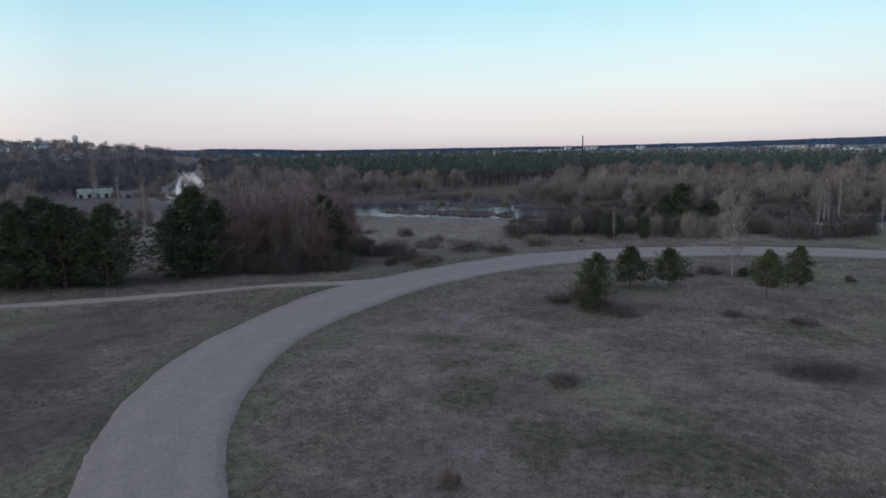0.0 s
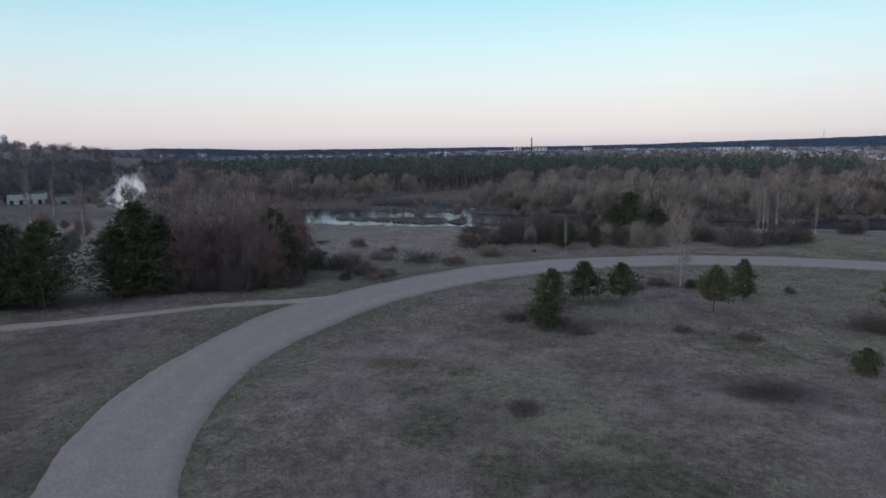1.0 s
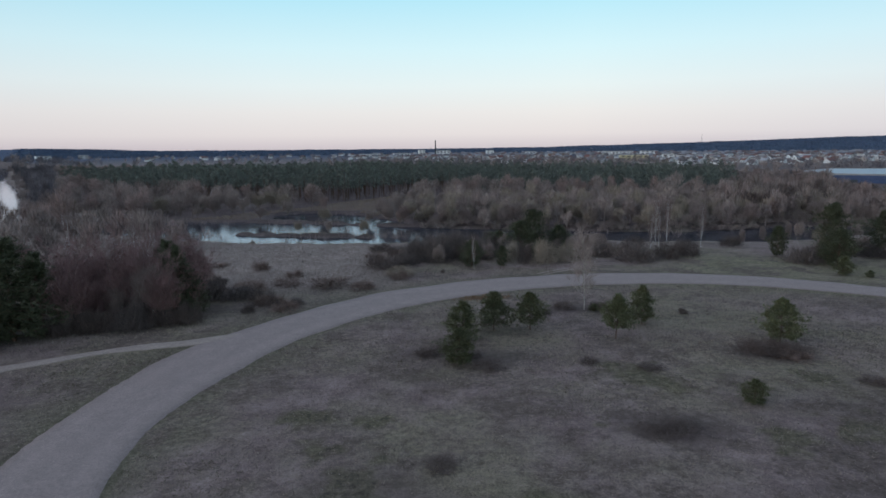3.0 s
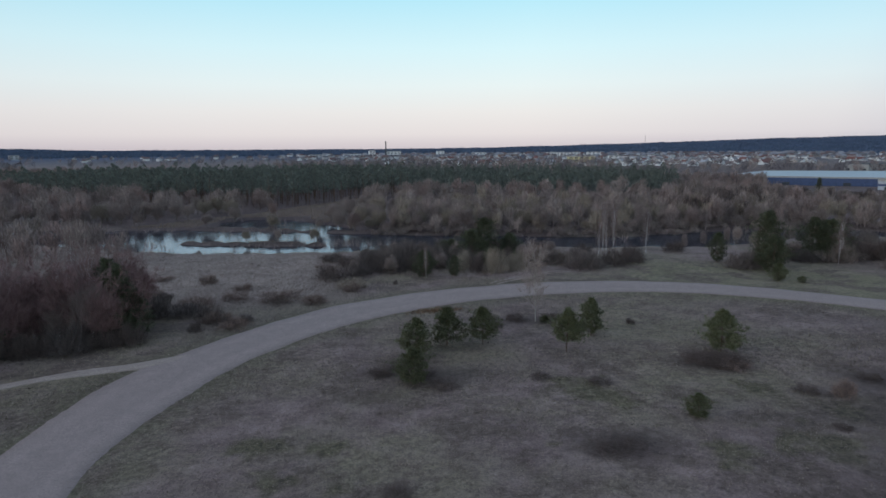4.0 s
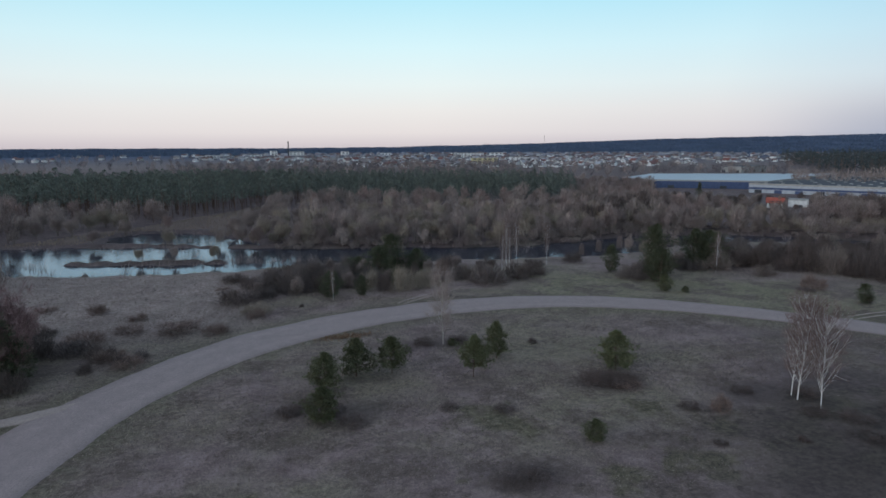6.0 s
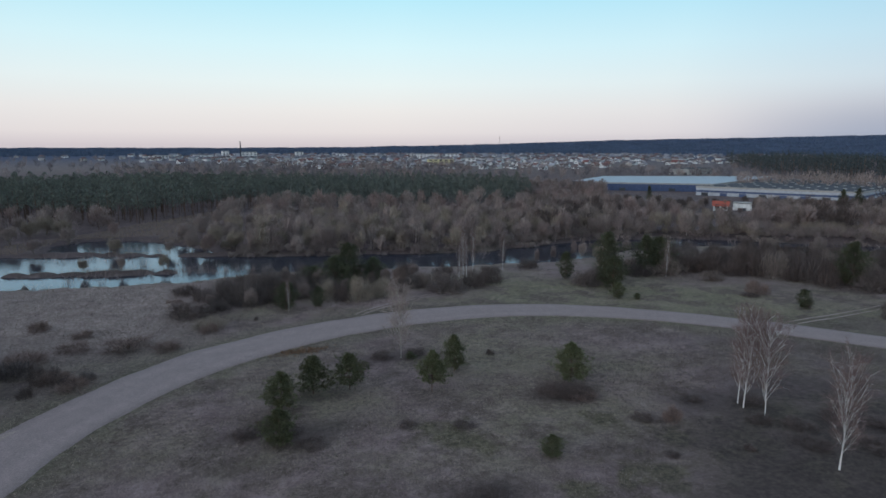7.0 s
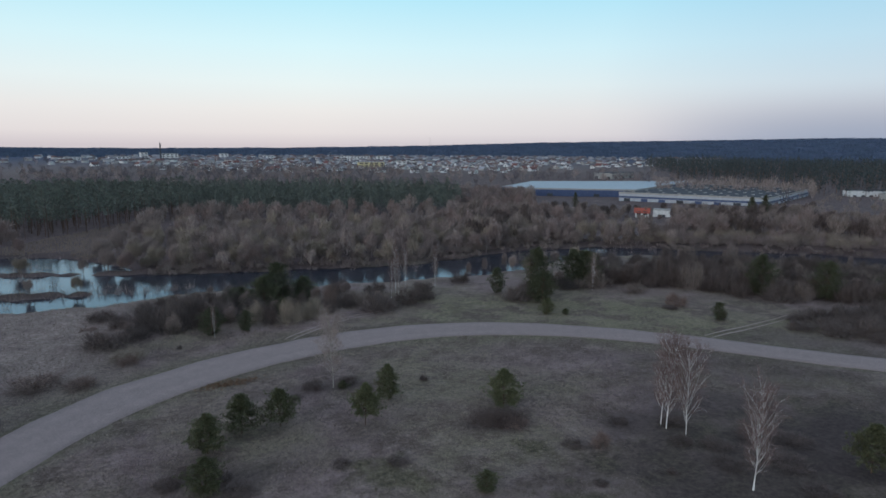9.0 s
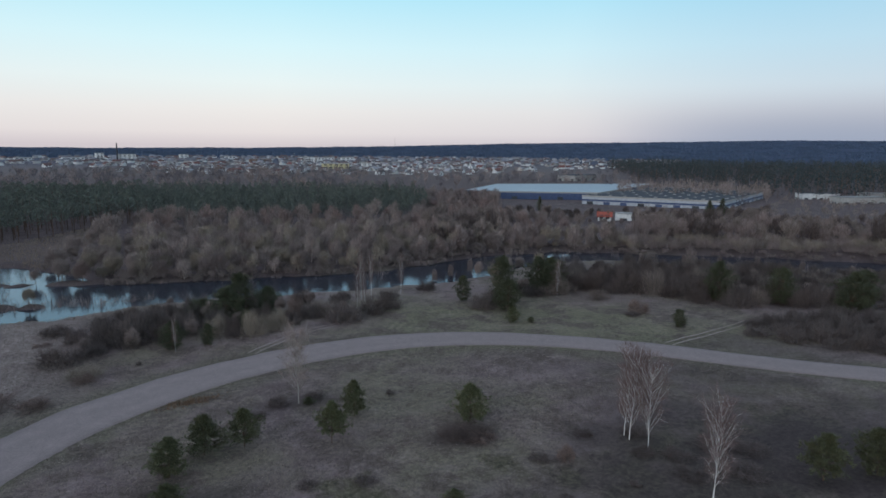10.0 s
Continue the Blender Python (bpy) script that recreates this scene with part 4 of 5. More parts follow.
# bushy young trees on the near bank
for x, y, hh in ((7, 83.5, 3.4), (0, 82, 3.4), (13, 85, 3.2), (10, 90, 4.0), (16, 92, 4.2), (20, 90, 3.4), (-5, 83, 2.8), (25, 92, 3.4), (4, 87, 3.6), (28, 85, 3.0), (-8, 80, 2.6), (57, 88, 3.6),
                 (60, 84, 3.6), (72, 86, 3.2), (84, 77, 3.4), (93, 68, 3.2), (101, 60, 3.0), (90, 84, 3.0), (104, 72, 3.0)):
    put_bare(x, y, 0.8 * hh, int(RNG.choice([2, 3, 6, 6])), RNG.uniform(1.0, 1.3), RNG.uniform(0, 6))

# thin trees standing in the flooded edge of the river
for x, y, hh in ((104, 100, 4.2), (111, 94, 4.4), (117, 89.5, 4.2), (122.5, 84, 4.4), (128, 77.5, 4.2), (133, 70, 4.0),
                 (64, 109, 4.6), (58, 106.5, 4.2), (53, 104, 4.0)):
    put_bare(x, y, 0.72 * (hh + 1.6), 6, 0.5, RNG.uniform(0, 6))

# far trees as one mass each
low_bare = []
for hh, rr, st in ((8.5, 3.0, 2), (9.5, 2.8, 1), (7.5, 3.1, 3)):
    b = Buf()
    for k in range(st):
        lean = RNG.normal(size=2) * 0.1 * hh * (st > 1)
        tube(b, [(0, 0, -0.2), (lean[0] * 0.4, lean[1] * 0.4, hh * 0.4), (lean[0], lean[1], hh * 0.9)], [0.17, 0.12, 0.03], 3)
    dome_crown(b, RNG, hh, rr, 0.05, 6, 70, 0.175)
    low_bare.append(b.arrays())
tiny_bare = []
for hh, rr, st in ((7.0, 3.2, 1), (6.0, 3.4, 1), (8.0, 2.8, 1)):
    b = Buf()
    tube(b, [(0, 0, -0.2), (0, 0, hh * 0.9)], [0.14, 0.03], 3)
    n = 60
    p = unit(RNG.normal(size=(n, 3))) * RNG.uniform(0.3, 1, (n, 1)) ** 0.5 * np.array([rr * 0.8, rr * 0.8, hh * 0.36]) + np.array([0, 0, hh * 0.58])
    d = unit(p - np.array([0, 0, hh * 0.25]) + RNG.normal(size=(n, 3)) * 0.8) * RNG.uniform(0.8, 2.0, (n, 1))
    blades(b, RNG, p - d * 0.5, d, 0.34)
    tiny_bare.append(b.arrays())


def mid_wood(x, y):
    r, b = polar(x, y)
    ok = ~in_poly(x, y, FOREST) & ~in_poly(x, y, CLEARING) & dry(x, y, 2.0)
    left = (r > 100) & (r < 420) & ~((b > -47.0) & (b < -36.0) & (r < 200)) & dry(x, y, 3.0)
    right = (r > 165) & (r < 200) & (np.abs(b - 43.2) > 2.6) & (ripple(x, y, 0.06) > -0.2) & (b < 48)
    return ok & np.where(b < -20, left, np.where(b > 33, right, (r > 178) & (r < 300)))


pts = scatter(RNG, 1550, mid_wood, (-330, 60, 210, 430), 3.6)
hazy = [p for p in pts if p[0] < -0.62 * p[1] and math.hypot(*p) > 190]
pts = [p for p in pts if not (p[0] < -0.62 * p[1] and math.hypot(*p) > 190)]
stuff("bare_woodland", low_bare, hazy, RNG, M_TWIG_HAZE, "leafless woodland climbing a low hill, greyed by painted haze", "woodland", 0.62, 0.92)
split = RNG.permutation(len(pts))
for k, (mat, nm) in enumerate(((M_TWIG, "brown"), (M_TWIG_RED, "reddish"), (M_TWIG_DARK, "dark"))):
    sel = [pts[i] for i in split[k::3]]
    stuff("bare_woodland", low_bare, sel, RNG, mat, "leafless " + nm + " woodland along the river valley", "woodland", 0.62, 0.92)


def far_scrub(x, y):
    r, b = polar(x, y)
    ok = ~in_poly(x, y, FOREST) & (r > 240) & dry(x, y, 3)
    few = np.random.default_rng(3).uniform(size=x.shape) < np.where((b > 14) & (b < 47) & (r > 315) & (r < 560), 0.45, 0.06)
    yard = (x > 140) & (x < 330) & (y > 150) & (y < 330)
    band = np.where((b > -10) & (b < 20) & (r < 640), r > 300, np.where((b >= 20) & (b < 50) & (r < 380), ~yard, np.where(b < -34, r < 800, few)))
    return ok & band


pts = scatter(RNG, 2500, far_scrub, (-620, 60, 760, 1150), 6.5)


def right_scrub(x, y):
    r, b = polar(x, y)
    yard = (poly_dist(x, y, [(145, 268), (207, 222), (182, 214), (219, 162), (296, 198), (300, 276), (200, 314)]) < 13) | (np.hypot(x - 152, y - 159) < 9) | ((np.abs(b - 43.2) < 2.0) & (r > 203) & (r < 222))
    return (b > 26) & (b < 74) & (r > 150) & (r < 236 + 60 * ((b > 52) & (np.abs(b - 60) > 4))) & (river_dist(x, y) > np.where(x > 112, 12, 2)) & ~yard & (ripple(x, y, 0.05) > -0.55)


# the greyish half has haze painted into its colour
for k, (mat, nm) in enumerate(((M_TWIG_HAZE, "greyish"), (M_TWIG_DARK, "dark"))):
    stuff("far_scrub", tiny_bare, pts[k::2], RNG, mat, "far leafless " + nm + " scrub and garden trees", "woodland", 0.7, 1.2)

# pine forest beyond the river
forest_tops, forest_trunks, full_tops = [], [], []
far_tops = []
for low, tops, n in ((0.46, forest_tops, 115), (0.14, full_tops, 115), (0.14, far_tops, 50)):
    for hh in (11.5, 12.5, 10.5):
        b = Buf()
        f = RNG.uniform(0, 1, n) ** 0.9
        ang = RNG.uniform(0, 6.28, n)
        rr = (2.5 * (1 - f ** 2.2) ** 0.6 + 0.12) * np.sqrt(RNG.uniform(0.1, 1, n))
        p = np.stack([rr * np.cos(ang), rr * np.sin(ang), hh * (low + (0.99 - low) * f)], 1)
        d = np.stack([np.cos(ang) * 0.5, np.sin(ang) * 0.5, np.full(n, 0.75)], 1) + RNG.normal(size=(n, 3)) * 0.4
        blades(b, RNG, p - d * 0.4, unit(d) * RNG.uniform(0.5, 1.0, (n, 1)), 0.48 if n > 60 else 0.8)
        tops.append(b.arrays())
for hh in (11.5, 12.5, 10.5):
    b = Buf()
    tube(b, [(0, 0, -0.3), (RNG.normal() * 0.1, 0, hh * 0.5), (0, RNG.normal() * 0.1, hh * 0.95)], [0.17, 0.12, 0.03], 4)
    forest_trunks.append(b.arrays())
pts = scatter(RNG, 2300, lambda x, y: in_poly(x, y, FOREST), (-165, 180, 122, 318), 2.8)
seed_a, seed_b = np.random.default_rng(77), np.random.default_rng(77)
open_wood = [p for p in pts if p[0] < 8]
full_wood = [p for p in pts if p[0] >= 8]
stuff("pine_forest_crowns", forest_tops, open_wood, seed_a, M_NEEDLE_FAR, "dark green crowns of a dense pine plantation", "forest", 0.64, 0.85)
stuff("pine_forest_trunks", forest_trunks, open_wood, seed_b, M_PINEBARK, "reddish bare trunks of a dense pine plantation", "forest", 0.64, 0.85)
stuff("pine_forest_crowns", full_tops, full_wood, seed_a, M_NEEDLE_FAR, "dark young pine wood with green down to the ground", "forest", 0.62, 0.82)


def right_forest(x, y):
    r, b = polar(x, y)
    return (b > 43 + 0.012 * np.maximum(0, 700 - r)) & (b < 84) & (r > 352 + 14 * np.maximum(0, 55 - b)) & (r < 900)


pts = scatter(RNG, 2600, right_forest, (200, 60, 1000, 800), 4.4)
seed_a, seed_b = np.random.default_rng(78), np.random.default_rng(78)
stuff("pine_forest_crowns", far_tops, pts, seed_a, M_NEEDLE_HAZE, "dark green far pine forest behind the warehouses", "forest", 0.85, 1.2)
stuff("pine_forest_trunks", forest_trunks, pts, seed_b, M_PINEBARK, "trunks of the far pine forest behind the warehouses", "forest", 0.85, 1.2)
pts = scatter(RNG, 800, lambda x, y: np.exp(-(((x + 430) / 150) ** 2 + ((y - 390) / 130) ** 2)) > 0.2, (-700, 180, -200, 640), 6.5)
stuff("hill_woods", tiny_bare, pts, RNG, M_TWIG_HAZE, "dark leafless trees covering a low hill", "woodland", 0.55, 0.95)

def shore_brush(x, y):
    d = river_dist(x, y)
    edge = np.interp(x, [-90, -56, -14, 6, 34, 63, 98, 119, 150, 175], [150, 136, 126, 120, 115, 116, 114, 99, 70, 54])
    return (d > -0.7) & (d < 4.5) & (y > edge) & (x > -4) & ((x < 100) | (d < 3.0)) & (np.hypot(x, y) < 190)


brush_protos = []
for hh, rr in ((1.9, 1.5), (1.5, 1.7), (2.4, 1.6)):
    b = Buf()
    dome_crown(b, RNG, hh, rr, 0.0, 5, 72, 0.05)
    brush_protos.append(b.arrays())
pts = scatter(RNG, 1000, shore_brush, (-5, 40, 185, 145), 1.1)
for k, (mat, nm) in enumerate(((M_TWIG_DARK, "dark"), (M_SHRUB, "brown"))):
    stuff("shore_brush", brush_protos, pts[k::2], RNG, mat, "tangled leafless " + nm + " brush overhanging the far bank", "brush", 0.55, 1.0)


def low_bank(x, y):
    d = river_dist(x, y)
    edge = np.interp(x, [98, 119, 150, 175, 240], [114, 99, 70, 54, 10])
    return (x > 104) & (d > 1.0) & (d < 18) & (y > edge) & (np.hypot(x, y) < 215) & (ripple(x, y, 0.09) > -0.55)


pts = scatter(RNG, 900, low_bank, (94, 20, 215, 160), 1.9)
for k, (mat, nm) in enumerate(((M_TWIG_DARK, "dark"), (M_SHRUB, "brown"), (M_TWIG_OCHRE, "ochre"))):
    stuff("bank_brush", brush_protos, pts[k::3], RNG, mat, "low leafless " + nm + " brush on the open far bank", "brush", 0.8, 1.5)


def upper_bank(x, y):
    d = river_dist(x, y)
    return (d > 0.3) & (d < 8) & (x < -72) & (np.hypot(x, y) < 520)


pts = scatter(RNG, 420, upper_bank, (-360, 110, -72, 460), 2.0)
stuff("shore_brush", brush_protos, pts, RNG, M_TWIG_DARK, "tangled leafless brush along the upper river", "brush", 0.9, 1.7)


def far_shore(x, y):
    r, b = polar(x, y)
    return far_bank(x, y) & (b > 1) & (b < 62)


pts = scatter(RNG, 380, far_shore, (-80, 50, 175, 178), 3.2)
for k, (mat, nm) in enumerate(((M_TWIG, "brown"), (M_TWIG_DARK, "dark"), (M_TWIG_OCHRE, "ochre"))):
    stuff("bank_woodland", low_bare, pts[k::3], RNG, mat, "dense leafless " + nm + " trees and brush on the far bank", "woodland", 0.45, 0.78)
pts = scatter(RNG, 1450, right_scrub, (60, 40, 300, 240), 3.0)
for k, (mat, nm) in enumerate(((M_SHRUB, "brown"), (M_TWIG_DARK, "dark"), (M_THICKET, "dark brown"))):
    for near in (True, False):
        sel = [p for p in pts[k::3] if (math.hypot(*p) < 192) == near]
        stuff("bank_woodland", low_bare, sel, RNG, mat, "leafless " + nm + (" trees behind the river bank" if near else " scrub before the warehouses"), "woodland", 0.6 if near else 0.32, 0.96 if near else 0.56)

# bare trees before the right-hand forest, and the wooded crest of the ridge
pts = scatter(RNG, 190, lambda x, y: (polar(x, y)[1] > 44) & (polar(x, y)[1] < 72) & (np.abs(polar(x, y)[1] - 60) > 4) & (polar(x, y)[0] > 318) & (polar(x, y)[0] < 385), (200, 80, 380, 290), 5.5)
stuff("far_scrub", tiny_bare, pts, RNG, M_TWIG, "leafless brown trees along the edge of the pine forest", "woodland", 0.8, 1.3)
pts = scatter(RNG, 130, lambda x, y: (polar(x, y)[1] > 46) & (polar(x, y)[1] < 76) & (polar(x, y)[0] > 245) & (polar(x, y)[0] < 345) & (poly_dist(x, y, [(180, 214), (219, 158), (300, 195), (275, 255)]) > 6) & (np.hypot(x - 310, y - 172) > 32), (180, 50, 345, 250), 5.0)
stuff("far_scrub", tiny_bare, pts, RNG, M_SHRUB, "low leafless scrub on waste ground beside the warehouses", "woodland", 0.3, 0.62)
crest = []
for _ in range(3):
    b = Buf()
    q = RNG.normal(size=(30, 3)) * np.array([11, 11, 0.6])
    blades(b, RNG, q, RNG.normal(size=(30, 3)) * np.array([1.5, 1.5, 0.8]) + np.array([0, 0, 4.2]), 3.4)
    crest.append(b.arrays())
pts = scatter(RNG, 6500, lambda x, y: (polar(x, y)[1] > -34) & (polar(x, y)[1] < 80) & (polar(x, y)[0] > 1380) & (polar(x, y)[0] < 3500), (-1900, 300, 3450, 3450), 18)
# blue of these crowns is distance haze put into their colour
M_CREST_HAZE = varied("hazy_ridge_crowns", [(0.0, (0.060, 0.090, 0.148)), (1.0, (0.078, 0.110, 0.174))])
stuff("ridge_woods", crest, pts, RNG, M_CREST_HAZE, "distant woods on the low ridge, blue with painted haze", "forest", 0.7, 1.2)

# shrubs: x, y, height, width
shrub_protos = []
for mat, label in ((M_SHRUB, "low leafless brown shrub on dry grass"), (M_SHRUB_RED, "low leafless reddish shrub on dry grass"), (M_THICKET, "dark leafless thicket of thin rods"),
                   (M_TWIG_OCHRE, "ochre leafless willow shrub")):
    fine = shrub_twigs(RNG, 1.9, 1.4, 90, 0.03)
    dome_crown(fine, RNG, 2.0, 1.45, -0.25, 6, 190, 0.026)
    shrub_protos.append(plant("shrub", None, fine, None, mat, label, "shrub", "leafless shrubs"))
shrub_protos.append(plant("shrub", None, shrub_twigs(RNG, 2.0, 1.5, 430, 0.022), None, M_THICKET, "dense dark rounded thicket of leafless rods", "shrub", "leafless shrubs"))
M_THICKET_DARK = varied("dark_thicket_rods", [(0.0, (0.078, 0.063, 0.060)), (1.0, (0.188, 0.150, 0.140))])
fine = shrub_twigs(RNG, 1.9, 1.45, 200, 0.034)
dome_crown(fine, RNG, 2.0, 1.45, -0.25, 7, 180, 0.03)
shrub_protos.append(plant("shrub", None, fine, None, M_THICKET_DARK, "very dark leafless thicket of dense rods", "shrub", "leafless shrubs"))
# in the wet meadow
SHRUBS = [(-23.4, 78.8, 1.43, 2.9, 1), (-17.9, 73.8, 0.945, 2.45, 1), (-17.6, 69.1, 0.866, 4.24, 1), (-12.5, 68.3, 1.26, 5.58, 1), (-18.4, 56.6, 1.21, 1.56, 2), (-23.8, 63.3, 1.8, 2.34, 2), (-17.3, 60, 1.26, 3.57, 1),
          (-21.3, 66.1, 1.5, 5.24, 1), (-15.2, 57.8, 1.1, 3.23, 1), (-4.7, 73.8, 1.29, 4.32, 3), (-8.6, 66.5, 1.18, 3.57, 1), (-4.7, 71.6, 1.2, 2.45, 1), (-27.2, 71, 1.1, 3.35, 1), (-30, 82, 0.586, 3.35, 1),
          (-10, 88, 0.488, 2.45, 1), (-21.3, 62.8, 1.5, 4, 5), (-18.1, 60.6, 1.8, 3.3, 2), (-24.2, 62.4, 2.8, 3.4, 5)]
SHRUBS += [(-25.7, 69.5, 1, 2.7, 2), (-15.8, 58.7, 1, 1.9, 2), (-14.5, 59.8, 0.8, 1.7, 5), (-28, 67, 1.8, 4, 5)]
# on the meadow inside the bend
SHRUBS += [(22.4, 53.8, 0.635, 1.02, 2), (-1, 43.2, 0.699, 2.64, 2), (0.6, 44.4, 0.635, 2.52, 2), (3.4, 40.4, 0.572, 2.88, 2), (2.2, 42.6, 0.508, 2.28, 2), (23.3, 42.8, 1.58, 2.68, 4), (24.6, 42.4, 1.74, 2.47, 4),
          (25.8, 42, 1.41, 2.27, 4), (24.3, 41.6, 0.572, 1.8, 2), (25.4, 41.4, 0.602, 2.9, 1), (11.4, 30.1, 0.662, 2.27, 4), (12.7, 30.4, 0.744, 2.27, 4), (29.5, 35.4, 1.28, 1.78, 1), (12, 56.6, 0.699, 2.76, 2),
          (15.5, 56.8, 0.635, 2.64, 2), (9.5, 54.5, 0.508, 2.16, 2), (-0.1, 26.8, 0.445, 2.04, 2), (-3.5, 16.6, 0.752, 0.781, 1)]
SHRUBS += [(27.6, 36.4, 0.508, 2.04, 2), (10.5, 41, 0.381, 1.8, 2), (14.4, 39.6, 0.381, 2.16, 2), (26, 31, 0.318, 1.32, 2), (0.5, 75, 0.572, 0.661, 2)]
SHRUBS += [(67.2, 64.8, 2.26, 3.57, 1), (65.3, 64.2, 0.508, 3.06, 2), (67.3, 56.8, 1.52, 1.2, 2), (68.3, 74.5, 1.63, 4.56, 0), (37.7, 36.2, 0.635, 3.12, 2), (33.5, 38, 0.508, 2.04, 2), (39.9, 27.2, 0.572, 3.84, 2),
          (43.6, 29.5, 0.572, 3.6, 2), (36, 29, 0.508, 3, 2), (41.5, 31.5, 0.572, 3.6, 2), (37.6, 31.6, 0.572, 3, 2), (38.2, 23.6, 0.508, 3.3, 2), (35.6, 33.2, 0.508, 2.4, 2), (31.5, 30, 0.381, 1.08, 2)]
# the dense belt along the near bank
SHRUBS += [(-7.3, 79.7, 2.2, 6.6, 2), (-4.2, 81.8, 1.7, 3.4, 5), (-2.8, 85.7, 3.1, 5.1, 5), (-0.2, 83.9, 4, 5, 5), (-8.9, 92.6, 1.6, 5, 2), (2.6, 87.6, 4.2, 5, 5), (5.5, 91.8, 3.3, 4, 2), (7.7, 90.7, 3.3, 3.6, 5), (9.9, 82.7, 3, 3.3, 3), (11.8, 80.8, 3, 2.7, 2), (14.1, 80.2, 3.8, 4.2, 3), (17.3, 81.4, 3.1, 3.4, 3), (21.5, 87.3, 3.4, 3.3, 1), (25, 86.2, 2.6, 4.5, 0), (27.2, 81.8, 3.1, 5.4, 5), (32.2, 83.7, 2.7, 5.3, 2), (35.4, 84.8, 2.1, 4.4, 0), (-0.3, 94.7, 2.7, 5.3, 2), (-3.2, 92.8, 2.3, 3.9, 5), (23.2, 85.7, 2.3, 3.3, 5)]
SHRUBS += [(3.5, 83.5, 2.8, 3.6, 2), (6.4, 85.5, 3.4, 4, 5), (0.8, 91, 3, 4.4, 5), (4, 95, 2.8, 4.4, 2), (9, 96, 3, 4.8, 5), (13.5, 95.5, 2.8, 4.6, 2), (19, 96, 2.6, 4.8, 5), (24.5, 95, 2.4, 4.6, 2), (30, 92, 2, 4.4, 0), (-6, 88, 1.8, 4.4, 2), (10.5, 87.5, 2.8, 4, 5), (16.5, 86.5, 2.8, 4, 2), (20, 83.5, 2.2, 3.4, 2), (37.5, 90, 1.9, 4.2, 2), (46, 93.5, 2, 4, 0), (48.2, 78.5, 2.5, 4.4, 5), (50.3, 79.4, 2.6, 3.9, 5), (54.5, 82.5, 2.4, 4.4, 2), (58.6, 84.3, 2.4, 4.8, 2)]
# rounded bushes along the edge of the thickets
SHRUBS += [(68.5, 82.3, 4.3, 4.9, 2), (71.8, 79.6, 4.3, 5.3, 0), (73, 76.3, 2.6, 3.4, 2), (76.2, 75.6, 5.4, 6, 2), (78.3, 72.6, 5, 5.3, 0), (79, 69.5, 2.6, 3.3, 2), (81.2, 68.8, 4.8, 5.2, 5), (80.3, 64.8, 2.8, 3.5, 0), (83.4, 66.5, 4.4, 5.1, 2), (84.1, 60.8, 4, 4.9, 5), (86.8, 59.4, 3.4, 4, 0), (91.2, 55.2, 3.6, 3.9, 2), (94.3, 53.6, 3.8, 4.3, 5), (67.9, 74.1, 1.8, 1.3, 0), (97, 52.6, 3.7, 3.9, 2), (60, 81.5, 2.2, 4, 5), (66, 83.6, 3.4, 4.6, 2)]
for x, y in scatter(RNG, 62, lambda x, y: in_poly(x, y, [(72, 49), (77, 53), (86, 50), (100, 44), (96, 28), (86, 31), (79, 37)]), (70, 26, 100, 54), 2.1):
    SHRUBS.append((x, y, RNG.uniform(1.2, 2.5), RNG.uniform(2.8, 4.4), 5))
for u in np.linspace(0, 1, 10):
    SHRUBS.append((-33.4 + 10.4 * u + RNG.uniform(-0.6, 0.6), 49.8 + 3.0 * u + RNG.uniform(-0.4, 0.6), RNG.uniform(1.6, 3.0), RNG.uniform(2.2, 3.4), int(RNG.choice([2, 5, 2]))))
for x, y in scatter(RNG, 85, lambda x, y: in_poly(x, y, BELT), (60, 46, 132, 101), 3.0):
    SHRUBS.append((x, y, RNG.uniform(2.2, 3.8) * (0.6 if river_dist(np.array([x]), np.array([y]))[0] < 7 else 1.0), RNG.uniform(3.0, 4.8), int(RNG.choice([0, 2, 5, 2]))))
pts = scatter(RNG, 300, lambda x, y: in_poly(x, y, BELT) & dry(x, y, 0.3), (60, 46, 132, 101), 1.7)
for k, (mat, nm) in enumerate(((M_THICKET, "dark"), (M_SHRUB, "brown"))):
    stuff("bank_brush", brush_protos, pts[k::2], RNG, mat, "low leafless " + nm + " undergrowth between the bushes on the near bank", "brush", 0.6, 1.1)
SHRUBS = [(x, y, h, w, 2 if k == 0 and i % 2 else k) for i, (x, y, h, w, k) in enumerate(SHRUBS) if dry(x, y, -0.3)[0]]
for i, (x, y, hh, w, k) in enumerate(SHRUBS):
    place(shrub_protos[k], spot(x, y, 1.9 * i, hh / 2.0, w / 2.9))

# ---------------------------------------------------------------- grass and reeds
ROADWAY = [tuple(p) for p in spline(OUTER, 3.0)] + [tuple(p) for p in spline(INNER, 3.0)[::-1]]


def tufts(name, points, rng, n, hmin, hmax, w, material, label, category, lean=0.5):
    pts = np.array(points, float)
    p = np.stack([pts[:, 0], pts[:, 1], land(pts[:, 0], pts[:, 1]) - 0.02], 1).repeat(n, 0)
    p[:, :2] += rng.normal(size=(len(p), 2)) * 0.09
    h = rng.uniform(hmin, hmax, len(p))
    d = np.concatenate([rng.normal(size=(len(p), 2)) * lean, np.ones((len(p), 1))], 1)
    b = Buf()
    blades(b, rng, p, unit(d) * h[:, None], w)
    v, t = b.arrays()
    return tagged(new(name, mesh_of(name, v, t, material)), label, category, kind="stuff")


